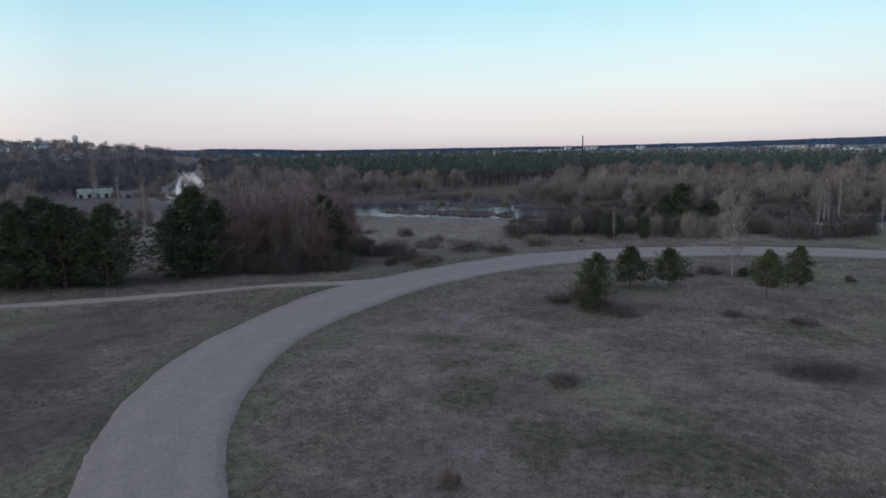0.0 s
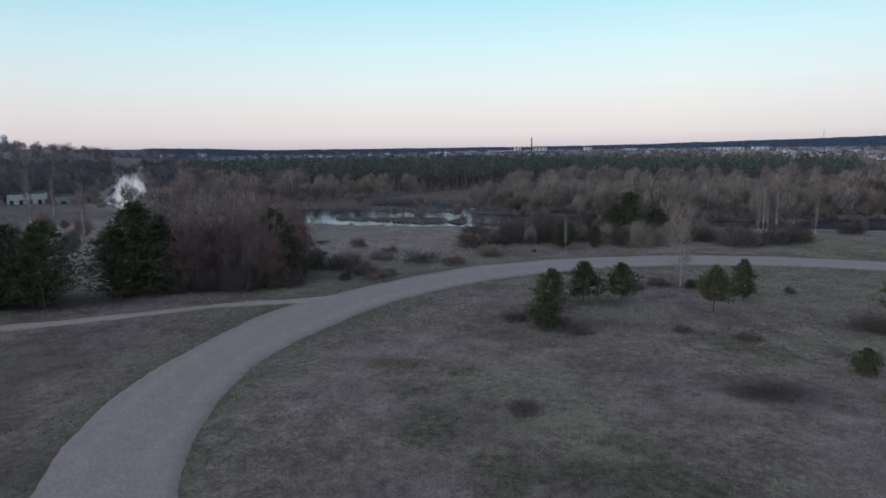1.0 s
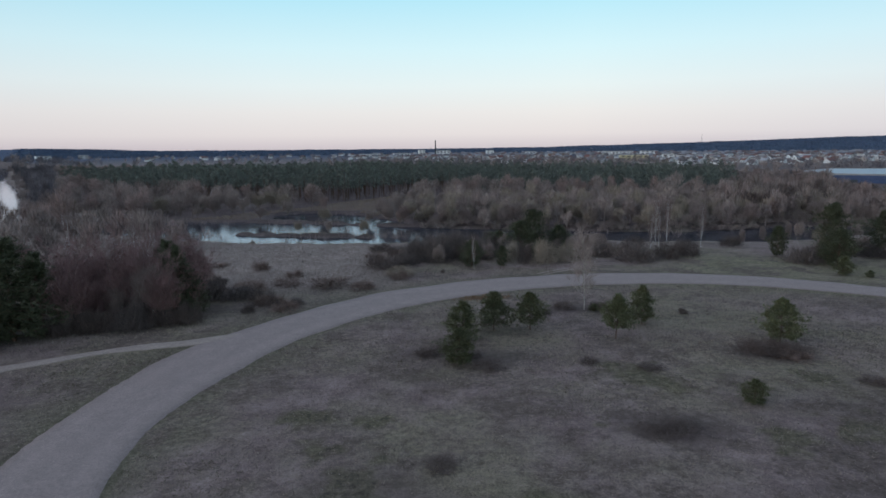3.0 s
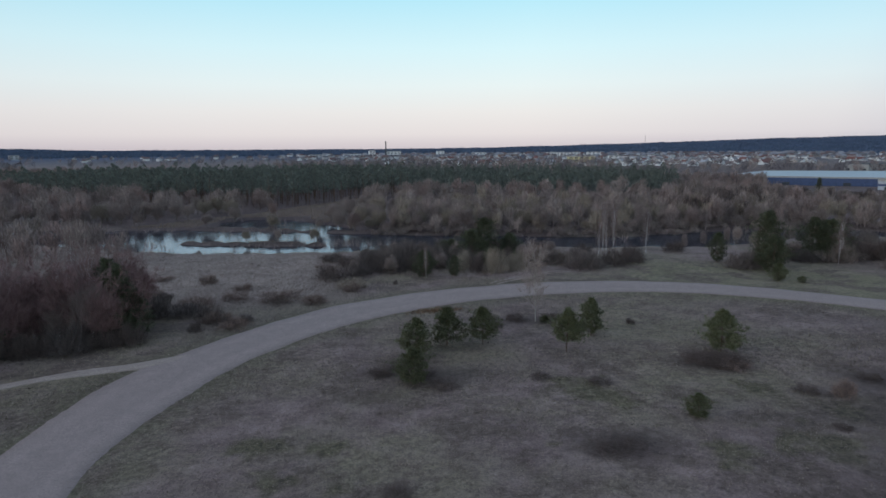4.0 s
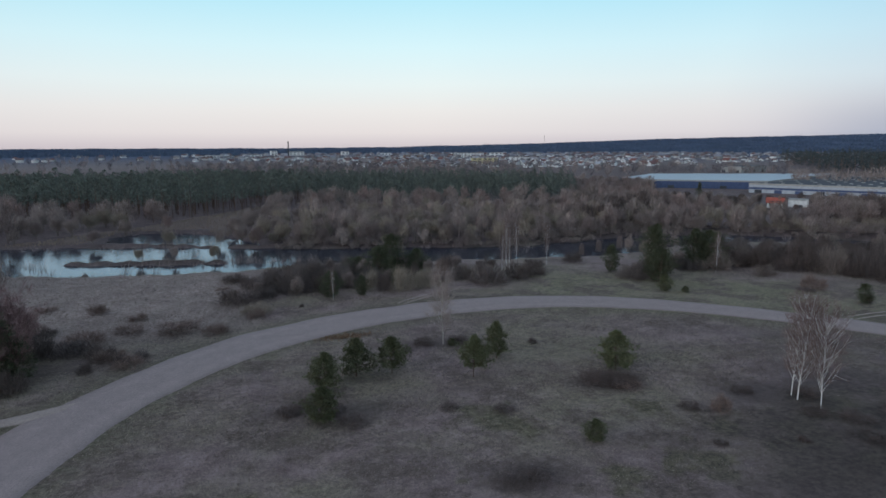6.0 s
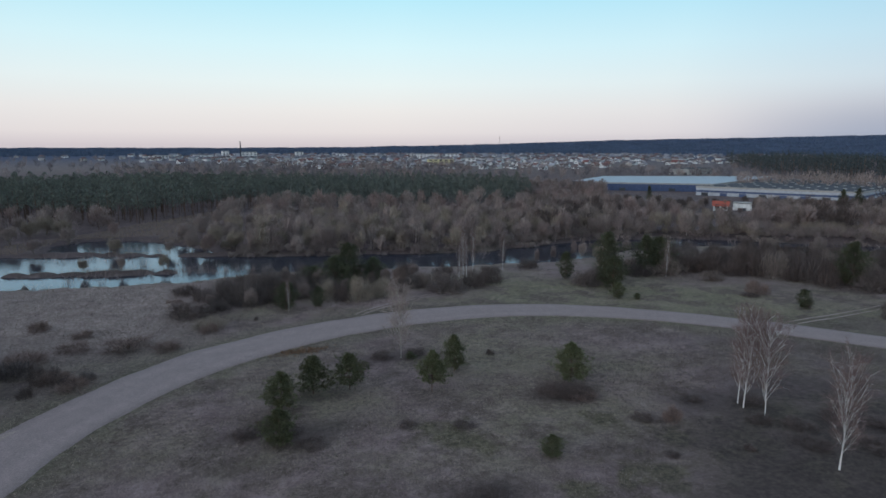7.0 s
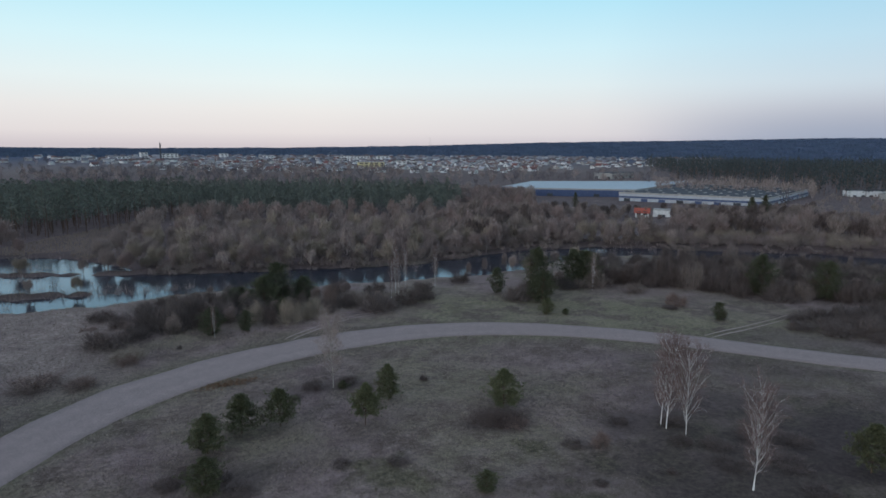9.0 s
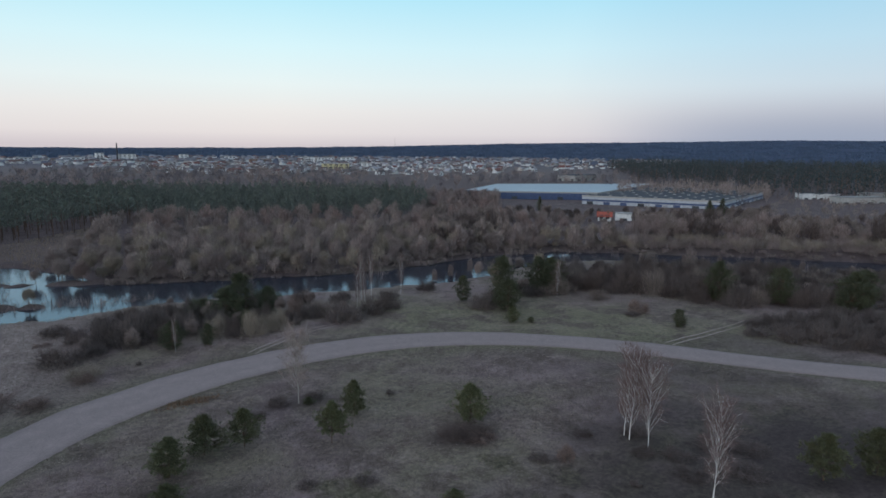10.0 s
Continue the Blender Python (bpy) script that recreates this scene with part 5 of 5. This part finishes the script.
def meadow(x, y):
    r, b = polar(x, y)
    bald = heath_and_shade_at(x, y) > np.random.default_rng(4).uniform(0.05, 0.6, np.shape(x))
    return ~bald & (r > 10) & (r < 78) & (b > -62) & (b < 80) & (poly_dist(x, y, ROADWAY) > 0.15) & (line_dist(x, y, [((-56, 27), 1.4), ((-37, 39), 1.4), ((-20, 49), 1.6)]) > 0)


near = [p for p in scatter(RNG, 26000, meadow, (-50, 8, 60, 48), 0.12)]
tufts("dry_grass", near, RNG, 4, 0.06, 0.2, 0.028, M_STRAW, "short dry bleached meadow grass", "grass", 0.7)
far = scatter(RNG, 16000, meadow, (-60, 40, 80, 78), 0.2)
tufts("dry_grass", far, RNG, 3, 0.08, 0.26, 0.045, M_STRAW, "short dry bleached meadow grass", "grass", 0.7)
lush = [p for p in near if ripple(np.array([p[0]]), np.array([p[1]]), 0.23)[0] > 0.25][:9000]
tufts("green_grass", lush, RNG, 4, 0.05, 0.15, 0.03, M_GREENGRASS, "patches of low greenish grass in the meadow", "grass", 0.7)


def bank(x, y):
    d = river_dist(x, y)
    return (d > 0.0) & (d < 4.0) & ((y < 112) & (x < 20) | (np.hypot(x + 28, y - 117) < 20) | in_poly(x, y, CLEARING)) & (np.random.default_rng(8).uniform(size=x.shape) < np.exp(-d / 2.2))


reeds = scatter(RNG, 4500, bank, (-70, 85, 130, 165), 0.25)
tufts("reeds", reeds, RNG, 4, 0.12, 0.36, 0.05, M_REED, "dry tan reeds along the water's edge", "reeds", 0.25)
wilds = scatter(RNG, 6000, lambda x, y: (y > 72 + 0.2 * np.abs(x + 10)) & (x < 18) & dry(x, y, 1.0) & (poly_dist(x, y, ROADWAY) > 1.0), (-60, 55, 20, 106), 0.3)
tufts("dry_grass", wilds, RNG, 4, 0.1, 0.28, 0.05, M_STRAW, "rank brown grass of the wet meadow", "grass", 0.5)
glade = scatter(RNG, 4000, lambda x, y: in_poly(x, y, CLEARING) & dry(x, y, 0.5), (-60, 130, 14, 216), 0.5)
tufts("reeds", glade, RNG, 3, 0.2, 0.5, 0.12, M_REED, "dry tan reed bed in a clearing by the inlet", "reeds", 0.3)


def flooded(x, y):
    d = river_dist(x, y)
    return (d < -0.4) & (ripple(x, y, 0.21) > 0.1) & (np.random.default_rng(31).uniform(size=x.shape) < np.where(x < 0, 0.9, 0.35) * np.exp(d / 6))


pts = np.array(scatter(RNG, 460, flooded, (-60, 60, 140, 158), 0.9))
pts = np.concatenate([pts, np.stack([RNG.uniform(-30, 4, 90), RNG.uniform(-2.5, 2.5, 90)], 1) @ np.array([[1, -0.2], [0, 1]]) + np.array([0, 111.5])])
p = np.stack([pts[:, 0], pts[:, 1], np.full(len(pts), WATER_Z - 0.2)], 1).repeat(9, 0)
p[:, :2] += RNG.normal(size=(len(p), 2)) * 0.35
buf = Buf()
blades(buf, RNG, p, np.concatenate([RNG.normal(size=(len(p), 2)) * 0.45, RNG.uniform(0.5, 1.9, (len(p), 1))], 1), 0.07)
v, t = buf.arrays()
tagged(new("flooded_brush", mesh_of("flooded_brush", v, t, M_TWIG_DARK)), "dark leafless stems standing in the flooded river", "brush", kind="stuff")

clods = [(4.2 + RNG.normal() * 1.6, 61.2 + 0.45 * RNG.normal() + 0.25 * RNG.normal()) for _ in range(420)]
clods = [p for p in clods if poly_dist(np.array([p[0]]), np.array([p[1]]), ROADWAY)[0] > 0.2]
M_BRACKEN = varied("dead_bracken", [(0.0, (0.150, 0.090, 0.055)), (1.0, (0.330, 0.210, 0.135))])
tufts("dead_bracken", clods, RNG, 4, 0.1, 0.3, 0.06, M_BRACKEN, "ragged orange-brown dead bracken beside the road", "bracken", 0.9)

# ---------------------------------------------------------------- buildings


def plain(name, stops, rough=0.8, grain=1.2):
    return varied(name, stops, rough, by="object", grain=grain)


M_WALL = plain("house_render", [(0.0, (0.56, 0.56, 0.57)), (0.35, (0.82, 0.82, 0.82)), (0.6, (0.46, 0.43, 0.40)), (0.72, (0.34, 0.32, 0.32)), (1.0, (0.78, 0.78, 0.78))])
M_ROOF = plain("house_roof", [(0.0, (0.19, 0.080, 0.072)), (0.25, (0.13, 0.072, 0.070)), (0.4, (0.11, 0.105, 0.115)), (0.7, (0.22, 0.22, 0.24)), (0.85, (0.36, 0.37, 0.40)), (1.0, (0.15, 0.090, 0.082))])
M_WALL_PALE = plain("weathered_white_render", [(0.0, (0.46, 0.43, 0.40)), (1.0, (0.54, 0.51, 0.48))])
M_RED = plain("red_tiles", [(0.0, (0.40, 0.085, 0.055)), (1.0, (0.36, 0.09, 0.06))])
M_WHITE = plain("white_paint", [(0.0, (0.70, 0.70, 0.70)), (1.0, (0.76, 0.74, 0.72))])
M_PANEL = plain("pale_metal_panel", [(0.0, (0.38, 0.40, 0.45)), (1.0, (0.44, 0.46, 0.50))], 0.6)
M_SHEET = plain("pale_roof_sheet", [(0.0, (0.29, 0.35, 0.40)), (1.0, (0.32, 0.37, 0.42))], 0.5)
M_TAR = plain("grey_roofing", [(0.0, (0.046, 0.050, 0.062)), (1.0, (0.064, 0.068, 0.080))], 0.95)
M_BLUE = plain("blue_metal_panel", [(0.0, (0.055, 0.080, 0.165)), (1.0, (0.065, 0.095, 0.190))], 0.5)
M_GLASSY = plain("dark_window", [(0.0, (0.03, 0.035, 0.045)), (1.0, (0.06, 0.065, 0.075))], 0.4)
M_YELLOW = plain("yellow_render", [(0.0, (0.55, 0.46, 0.24)), (1.0, (0.62, 0.56, 0.36))])
M_BRICK = plain("old_brick", [(0.0, (0.24, 0.13, 0.10)), (1.0, (0.30, 0.19, 0.15))])
M_CONC = plain("weathered_concrete", [(0.0, (0.30, 0.29, 0.28)), (1.0, (0.42, 0.40, 0.38))])


def box(bm, x0, y0, z0, x1, y1, z1):
    v = [bm.verts.new((x, y, z)) for z in (z0, z1) for x, y in ((x0, y0), (x1, y0), (x1, y1), (x0, y1))]
    for f in ((3, 2, 1, 0), (4, 5, 6, 7), (0, 1, 5, 4), (1, 2, 6, 5), (2, 3, 7, 6), (3, 0, 4, 7)):
        bm.faces.new([v[i] for i in f])


def box_part(name, dims, material, parent, label=""):
    bm = bmesh.new()
    box(bm, *dims)
    return part(name, bm, material, parent, label)


def gable_house(l, w, eaves, ridge, wall=None, roof=None, label="small rendered house with a pitched roof", group="houses of the town"):
    """A house with its ridge along x, standing on the ground at its origin."""
    base = tagged(new("house"), label, "house", group)
    bm = bmesh.new()
    a, b = l / 2, w / 2
    box(bm, -a, -b, -0.6, a, b, eaves)
    for x in (-a, a):
        f = [bm.verts.new(p) for p in ((x, -b, eaves), (x, b, eaves), (x, 0, ridge))]
        bm.faces.new(f if x > 0 else f[::-1])
    part("wall", bm, wall or M_WALL, base)
    bm = bmesh.new()
    o, t = 0.45, 0.18
    k = (ridge - eaves) / b
    for s in (-1, 1):
        lo = [(x, s * (b + o), eaves - k * o + d) for d in (0.02, t) for x in (-a - o, a + o)]
        hi = [(x, 0, ridge + d) for d in (0.02, t) for x in (-a - o, a + o)]
        v = [bm.verts.new(p) for p in lo + hi]
        for f in ((2, 3, 7, 6), (0, 4, 5, 1), (0, 1, 3, 2), (0, 2, 6, 4), (1, 5, 7, 3)):
            bm.faces.new([v[i] for i in f])
    bmesh.ops.recalc_face_normals(bm, faces=bm.faces)
    part("roof", bm, roof or M_ROOF, base)
    box_part("chimney", (a * 0.35, -0.9, ridge - 1.2, a * 0.35 + 0.7, -0.3, ridge + 0.7), M_BRICK, base)
    for x in (-a * 0.5, a * 0.45):
        box_part("window", (x - 0.65, -b - 0.05, 1.0, x + 0.65, -b + 0.03, 2.3), M_GLASSY, base)
    box_part("window", (-a - 0.05, -0.6, 1.0, -a + 0.03, 0.6, 2.3), M_GLASSY, base)
    return base


house_protos = [gable_house(*d) for d in ((7, 6, 2.4, 4.6), (8, 6, 3.2, 5.2), (6.4, 5.6, 2.3, 4.3), (8.6, 6.4, 2.5, 4.9), (7.2, 6.4, 3.4, 5.4))]


def town(x, y):
    r, b = polar(x, y)
    lo = np.interp(b, [-26, -8, 0, 8, 18, 29, 36, 43, 50], [900, 800, 640, 560, 560, 540, 640, 800, 950])
    keep = np.random.default_rng(21).uniform(size=x.shape) < np.interp(b, [-12, -5, 0], [0.05, 0.2, 1.0])
    return (b > -26) & (b < 49) & (r > lo) & (r < 1350) & keep


spots = scatter(RNG, 1050, town, (-600, 350, 1000, 1350), 7.5)
spots.sort(key=lambda p: p[0] ** 2 + p[1] ** 2)
rest, spots = spots[280:], spots[:280]
far_w, far_r = Buf(), Buf()
for x, y in rest:
    a = 0.5 + 1.57 * int(RNG.integers(2)) + RNG.normal() * 0.12
    l, w, e, h = RNG.uniform(3, 4.4), RNG.uniform(2.6, 3.4), RNG.uniform(2.2, 3.6), RNG.uniform(1.6, 2.4)
    c, q, z = math.cos(a), math.sin(a), gz(x, y)

    def at(px, py, pz):
        return (x + px * c - py * q, y + px * q + py * c, z + pz)
    v = [at(px, py, pz) for pz in (-0.5, e) for px, py in ((-l, -w), (l, -w), (l, w), (-l, w))] + [at(-l, 0, e + h), at(l, 0, e + h)]
    far_w.add(v, [(0, 1, 5), (0, 5, 4), (1, 2, 6), (1, 6, 5), (2, 3, 7), (2, 7, 6), (3, 0, 4), (3, 4, 7), (4, 7, 8), (6, 5, 9)])
    o = 0.3
    v = [at(px, py, pz) for px in (-l - o, l + o) for py, pz in ((-w - o, e - 0.15), (0, e + h + 0.12), (w + o, e - 0.15))]
    far_r.add(v, [(0, 3, 4), (0, 4, 1), (1, 4, 5), (1, 5, 2), (0, 1, 2), (3, 5, 4)])
for nm, bf, stops, label in (("far_house_walls", far_w, [(0.0, (0.42, 0.41, 0.40)), (0.5, (0.80, 0.80, 0.80)), (1.0, (0.36, 0.33, 0.31))], "pale walls of the far houses of the town"),
                             ("far_house_roofs", far_r, [(0.0, (0.17, 0.085, 0.078)), (0.35, (0.11, 0.105, 0.115)), (1.0, (0.30, 0.30, 0.33))], "red and grey roofs of the far houses of the town")):
    tagged(buf_part(nm, bf, varied(nm, stops)), label, "houses", kind="stuff")
for i, (x, y) in enumerate(spots):
    ob = house_protos[i % 5]
    m = Matrix.Translation((x, y, gz(x, y))) @ Matrix.Rotation(0.5 + 1.57 * int(RNG.integers(4)) + RNG.normal() * 0.12, 4, "Z") @ Matrix.Scale(RNG.uniform(0.78, 1.0), 4)
    if i < 5:
        ob.matrix_basis = m
    else:
        copy_thing(ob, m)


def block(x, y, turn, l, w, h, storeys, wall, label):
    """A block of flats: walls, parapet roof, a band of windows to each storey and a column of balconies."""
    base = tagged(new("apartment_block"), label, "building", "blocks of flats")
    box_part("wall", (-l / 2, -w / 2, -0.6, l / 2, w / 2, h), wall, base)
    box_part("roof", (-l / 2 - 0.15, -w / 2 - 0.15, h, l / 2 + 0.15, w / 2 + 0.15, h + 0.5), M_CONC, base)
    fh = h / storeys
    n = max(2, int(l / 5))
    for s in range(storeys):
        for i in range(n):
            cx = -l / 2 + l * (i + 0.5) / n
            box_part("window", (cx - l / n * 0.28, -w / 2 - 0.06, s * fh + fh * 0.35, cx + l / n * 0.28, -w / 2 + 0.02, s * fh + fh * 0.8), M_GLASSY, base)
    base.matrix_basis = Matrix.Translation((x, y, gz(x, y))) @ Matrix.Rotation(turn, 4, "Z")
    return base


for x, y, h, l, w, st, mat, label in (
        (-26, 1098, 13, 15, 14, 5, M_WHITE, "white tower block of flats in the town"), (11, 1030, 12, 34, 12, 4, M_WHITE, "long white block of flats in the town"),
        (95, 1089, 11, 18, 12, 4, M_WHITE, "white block of flats in the town"), (-58, 1036, 6.5, 40, 12, 2, M_WALL, "long low pale block in the town"),
        (160, 1040, 8, 24, 12, 2, M_WALL, "low pale block in the town"), (186, 934, 6, 42, 12, 2, M_BRICK, "long reddish low block in the town"),
        (280, 922, 8.5, 44, 12, 3, M_WHITE, "white block of flats among houses"), (315, 914, 9, 28, 12, 3, M_WHITE, "white block of flats among houses"),
        (216, 668, 6.5, 42, 11, 2, M_YELLOW, "pale yellow block of flats among houses"), (249, 657, 7.5, 15, 10, 3, M_WHITE, "short white block of flats"),
        (273, 990, 8, 30, 12, 3, M_WHITE, "white block of flats in the town"), (-120, 1050, 6, 30, 12, 2, M_WALL, "pale low block in the town"),
        (-700, 1100, 7, 34, 12, 2, M_WHITE, "far white low block beyond the river"), (-640, 1120, 8, 20, 12, 2, M_WALL, "far pale low block beyond the river")):
    block(x, y, -math.atan2(x, y) + 0.15, l * 0.7, w, h * 0.85, st, mat, label)


def chimney_stack(x, y, h, r):
    base = tagged(new("chimney_stack"), "tall dark slender factory chimney rising over the town", "chimney")
    b = Buf()
    tube(b, [(0, 0, -0.5), (0, 0, h * 0.5), (0, 0, h)], [r, r * 0.8, r * 0.6], 12)
    buf_part("shaft", b, M_TAR, base)
    b = Buf()
    tube(b, [(0, 0, h - 0.8), (0, 0, h + 0.2)], [r * 0.75, r * 0.75], 12)
    buf_part("rim", b, M_CONC, base)
    base.matrix_basis = Matrix.Translation((x, y, gz(x, y)))


chimney_stack(-1, 1020, 27, 1.3)
chimney_stack(261, 1028, 12, 1.0)


def mast(x, y, h):
    base = tagged(new("radio_mast"), "thin distant lattice radio mast on the wooded ridge", "mast")
    for i in range(3):
        a = i * 2.094
        b = Buf()
        tube(b, [(2.2 * math.cos(a), 2.2 * math.sin(a), -1), (0.4 * math.cos(a), 0.4 * math.sin(a), h)], [0.35, 0.2], 4)
        buf_part("leg", b, M_CONC, base)
    base.matrix_basis = Matrix.Translation((x, y, gz(x, y)))


mast(1170, 2700, 42)


def hall(name, corners, z0, z1, roof_mat, wall_mat, label, doors=0, band=True, lights=(0, 0)):
    """A flat-roofed hall over four corners, given anticlockwise: a wall to each side, a parapet roof, doors and roof lights."""
    base = tagged(new(name), label, "building")
    c = [Vector((*p, 0)) for p in corners]
    mid = sum(c, Vector()) / 4
    base.matrix_basis = Matrix.Translation((mid.x, mid.y, z0))
    h = z1 - z0
    for i in range(4):
        a, b = c[i] - mid, c[(i + 1) % 4] - mid
        d = (b - a).normalized()
        nrm = Vector((d.y, -d.x, 0))
        ln = (b - a).length

        def slab(nm, s0, s1, za, zb, t0, t1, mat, par=base):
            bm = bmesh.new()
            vs = []
            for z in (za, zb):
                for s, t in ((s0, t0), (s1, t0), (s1, t1), (s0, t1)):
                    vs.append(bm.verts.new(a + d * s + nrm * t + Vector((0, 0, z))))
            for f in ((3, 2, 1, 0), (4, 5, 6, 7), (0, 1, 5, 4), (1, 2, 6, 5), (2, 3, 7, 6), (3, 0, 4, 7)):
                bm.faces.new([vs[k] for k in f])
            bmesh.ops.recalc_face_normals(bm, faces=bm.faces)
            return part(nm, bm, mat, par)
        wall = slab("wall", 0.2, ln - 0.2, -1.0, h, -0.3, 0.0, wall_mat)
        if band:
            slab("blue_band", 0.2, ln - 0.2, h * 0.42, h * 0.62, 0.003, 0.08, M_BLUE, wall)
            slab("fascia", 0.0, ln, h * 0.86, h + 0.15, 0.003, 0.12, M_CONC, wall)
        for k in range(doors):
            s = ln * (k + 0.5) / doors
            wide = min(1.4, ln / doors * 0.22)
            slab("loading_door", s - wide, s + wide, -0.2, h * 0.38, 0.003, 0.06, M_BLUE if band and k % 3 else M_GLASSY, wall)
    bm = bmesh.new()
    vs = [bm.verts.new(p - mid + Vector((0, 0, z))) for z in (h - 0.35, h) for p in c]
    for f in ((3, 2, 1, 0), (4, 5, 6, 7), (0, 1, 5, 4), (1, 2, 6, 5), (2, 3, 7, 6), (3, 0, 4, 7)):
        bm.faces.new([vs[k] for k in f])
    bmesh.ops.recalc_face_normals(bm, faces=bm.faces)
    roof = part("roof", bm, roof_mat, base)
    me = None
    for i in range(lights[0]):
        for j in range(lights[1]):
            u, w = (i + 0.5) / lights[0], (j + 0.5) / lights[1]
            p = (c[0].lerp(c[1], u)).lerp(c[3].lerp(c[2], u), w) - mid
            if me is None:
                bm = bmesh.new()
                box(bm, -0.5, -0.5, 0, 0.5, 0.5, 0.28)
                ob = part("skylight", bm, M_CONC, roof)
                me = ob.data
            else:
                ob = new("skylight", me)
                ob.parent = roof
            ob.location = (p.x, p.y, h)
    return base


hall("warehouse", [(151, 265), (207, 228), (294, 275), (199, 308)], -1.0, 2.8, M_SHEET, M_BLUE, "long low blue warehouse with a pale blue-white sheet roof", 9)
hall("warehouse", [(186, 216), (221, 168), (291, 199), (271, 248)], -1.0, 3.0, M_TAR, M_PANEL, "long low warehouse with white and blue bands and a grey roof", 8, True, (9, 7))
hall("shed", [(308, 366), (340, 378), (334, 392), (302, 380)], -1.0, 3.6, M_TAR, M_CONC, "grey metal shed among bare trees", 3, False)
hall("garage_row", [(303, 186), (322, 178), (325, 184), (306, 192)], -0.8, 2.9, M_TAR, M_WHITE, "row of low white garages", 5, False)
hall("garage_row", [(291, 161), (313, 152), (316, 159), (294, 168)], -0.6, 3.1, M_CONC, M_CONC, "long low grey concrete building", 4, False)
hall("garage_row", [(332, 172), (350, 160), (353, 166), (335, 178)], -0.6, 3.1, M_CONC, M_CONC, "low grey concrete building", 3, False)
red = gable_house(4.4, 4.2, 1.9, 3.1, M_WHITE, M_RED, "white house with a bright red tiled roof among trees", "")
red.matrix_basis = Matrix.Translation((149, 161, -0.8)) @ Matrix.Rotation(-0.72, 4, "Z")
hall("annex", [(152.5, 159.5), (156.5, 155.5), (159.5, 158.5), (155.5, 162.5)], -0.8, 2.0, M_CONC, M_WHITE, "flat-roofed white house beside the red-roofed one", 1, False)

# beyond the left bend of the river
hall("garage", [(-138.5, 142.0), (-131.6, 147.0), (-134.5, 151.5), (-141.5, 146.5)], -1.0, 2.1, M_TAR, M_WALL_PALE, "small whitish flat-roofed pump house by the river", 4, False)
hall("garage", [(-125.2, 144.0), (-119.6, 150.6), (-123, 154), (-128.5, 147.4)], -1.0, 1.4, M_TAR, M_CONC, "low weathered concrete shed by the river", 3, False)
for i, (b, r, k) in enumerate(((-47.0, 560, 0), (-48.6, 520, 1), (-45.4, 600, 2), (-44.6, 470, 3), (-43.6, 478, 4), (-49.6, 430, 0), (-46.2, 540, 1), (-48, 600, 2), (-41.2, 520, 3), (-45.8, 400, 2), (-50.5, 560, 4))):
    x, y = r * math.sin(radians(b)), r * math.cos(radians(b))
    copy_thing(house_protos[k], Matrix.Translation((x, y, gz(x, y))) @ Matrix.Rotation(0.7 * i, 4, "Z"))


def hill_tower(x, y):
    base = tagged(new("water_tower"), "small pale tower with a domed head on the hill", "tower")
    z = gz(x, y)
    for nm, prof, mat in (("shaft", [(1.7, -0.5), (1.5, 6.5)], M_CONC), ("head", [(1.5, 6.5), (2.3, 7.1), (2.3, 9.0), (1.6, 10.0), (0.1, 10.6)], M_WHITE)):
        b = Buf()
        tube(b, [(0, 0, q) for _, q in prof], [p for p, _ in prof], 10)
        buf_part(nm, b, mat, base)
    base.matrix_basis = Matrix.Translation((x, y, z))


hill_tower(560 * math.sin(radians(-43.8)), 560 * math.cos(radians(-43.8)))

# ---------------------------------------------------------------- to metres
# The plan above is drawn in units of 1.6 m; the camera's rows are in metres already.
UNIT = 1.6
for ob in list(scene.objects):
    if ob.parent is None and ob.type in {"MESH", "EMPTY"}:
        ob.matrix_basis = Matrix.Scale(UNIT, 4) @ ob.matrix_basis
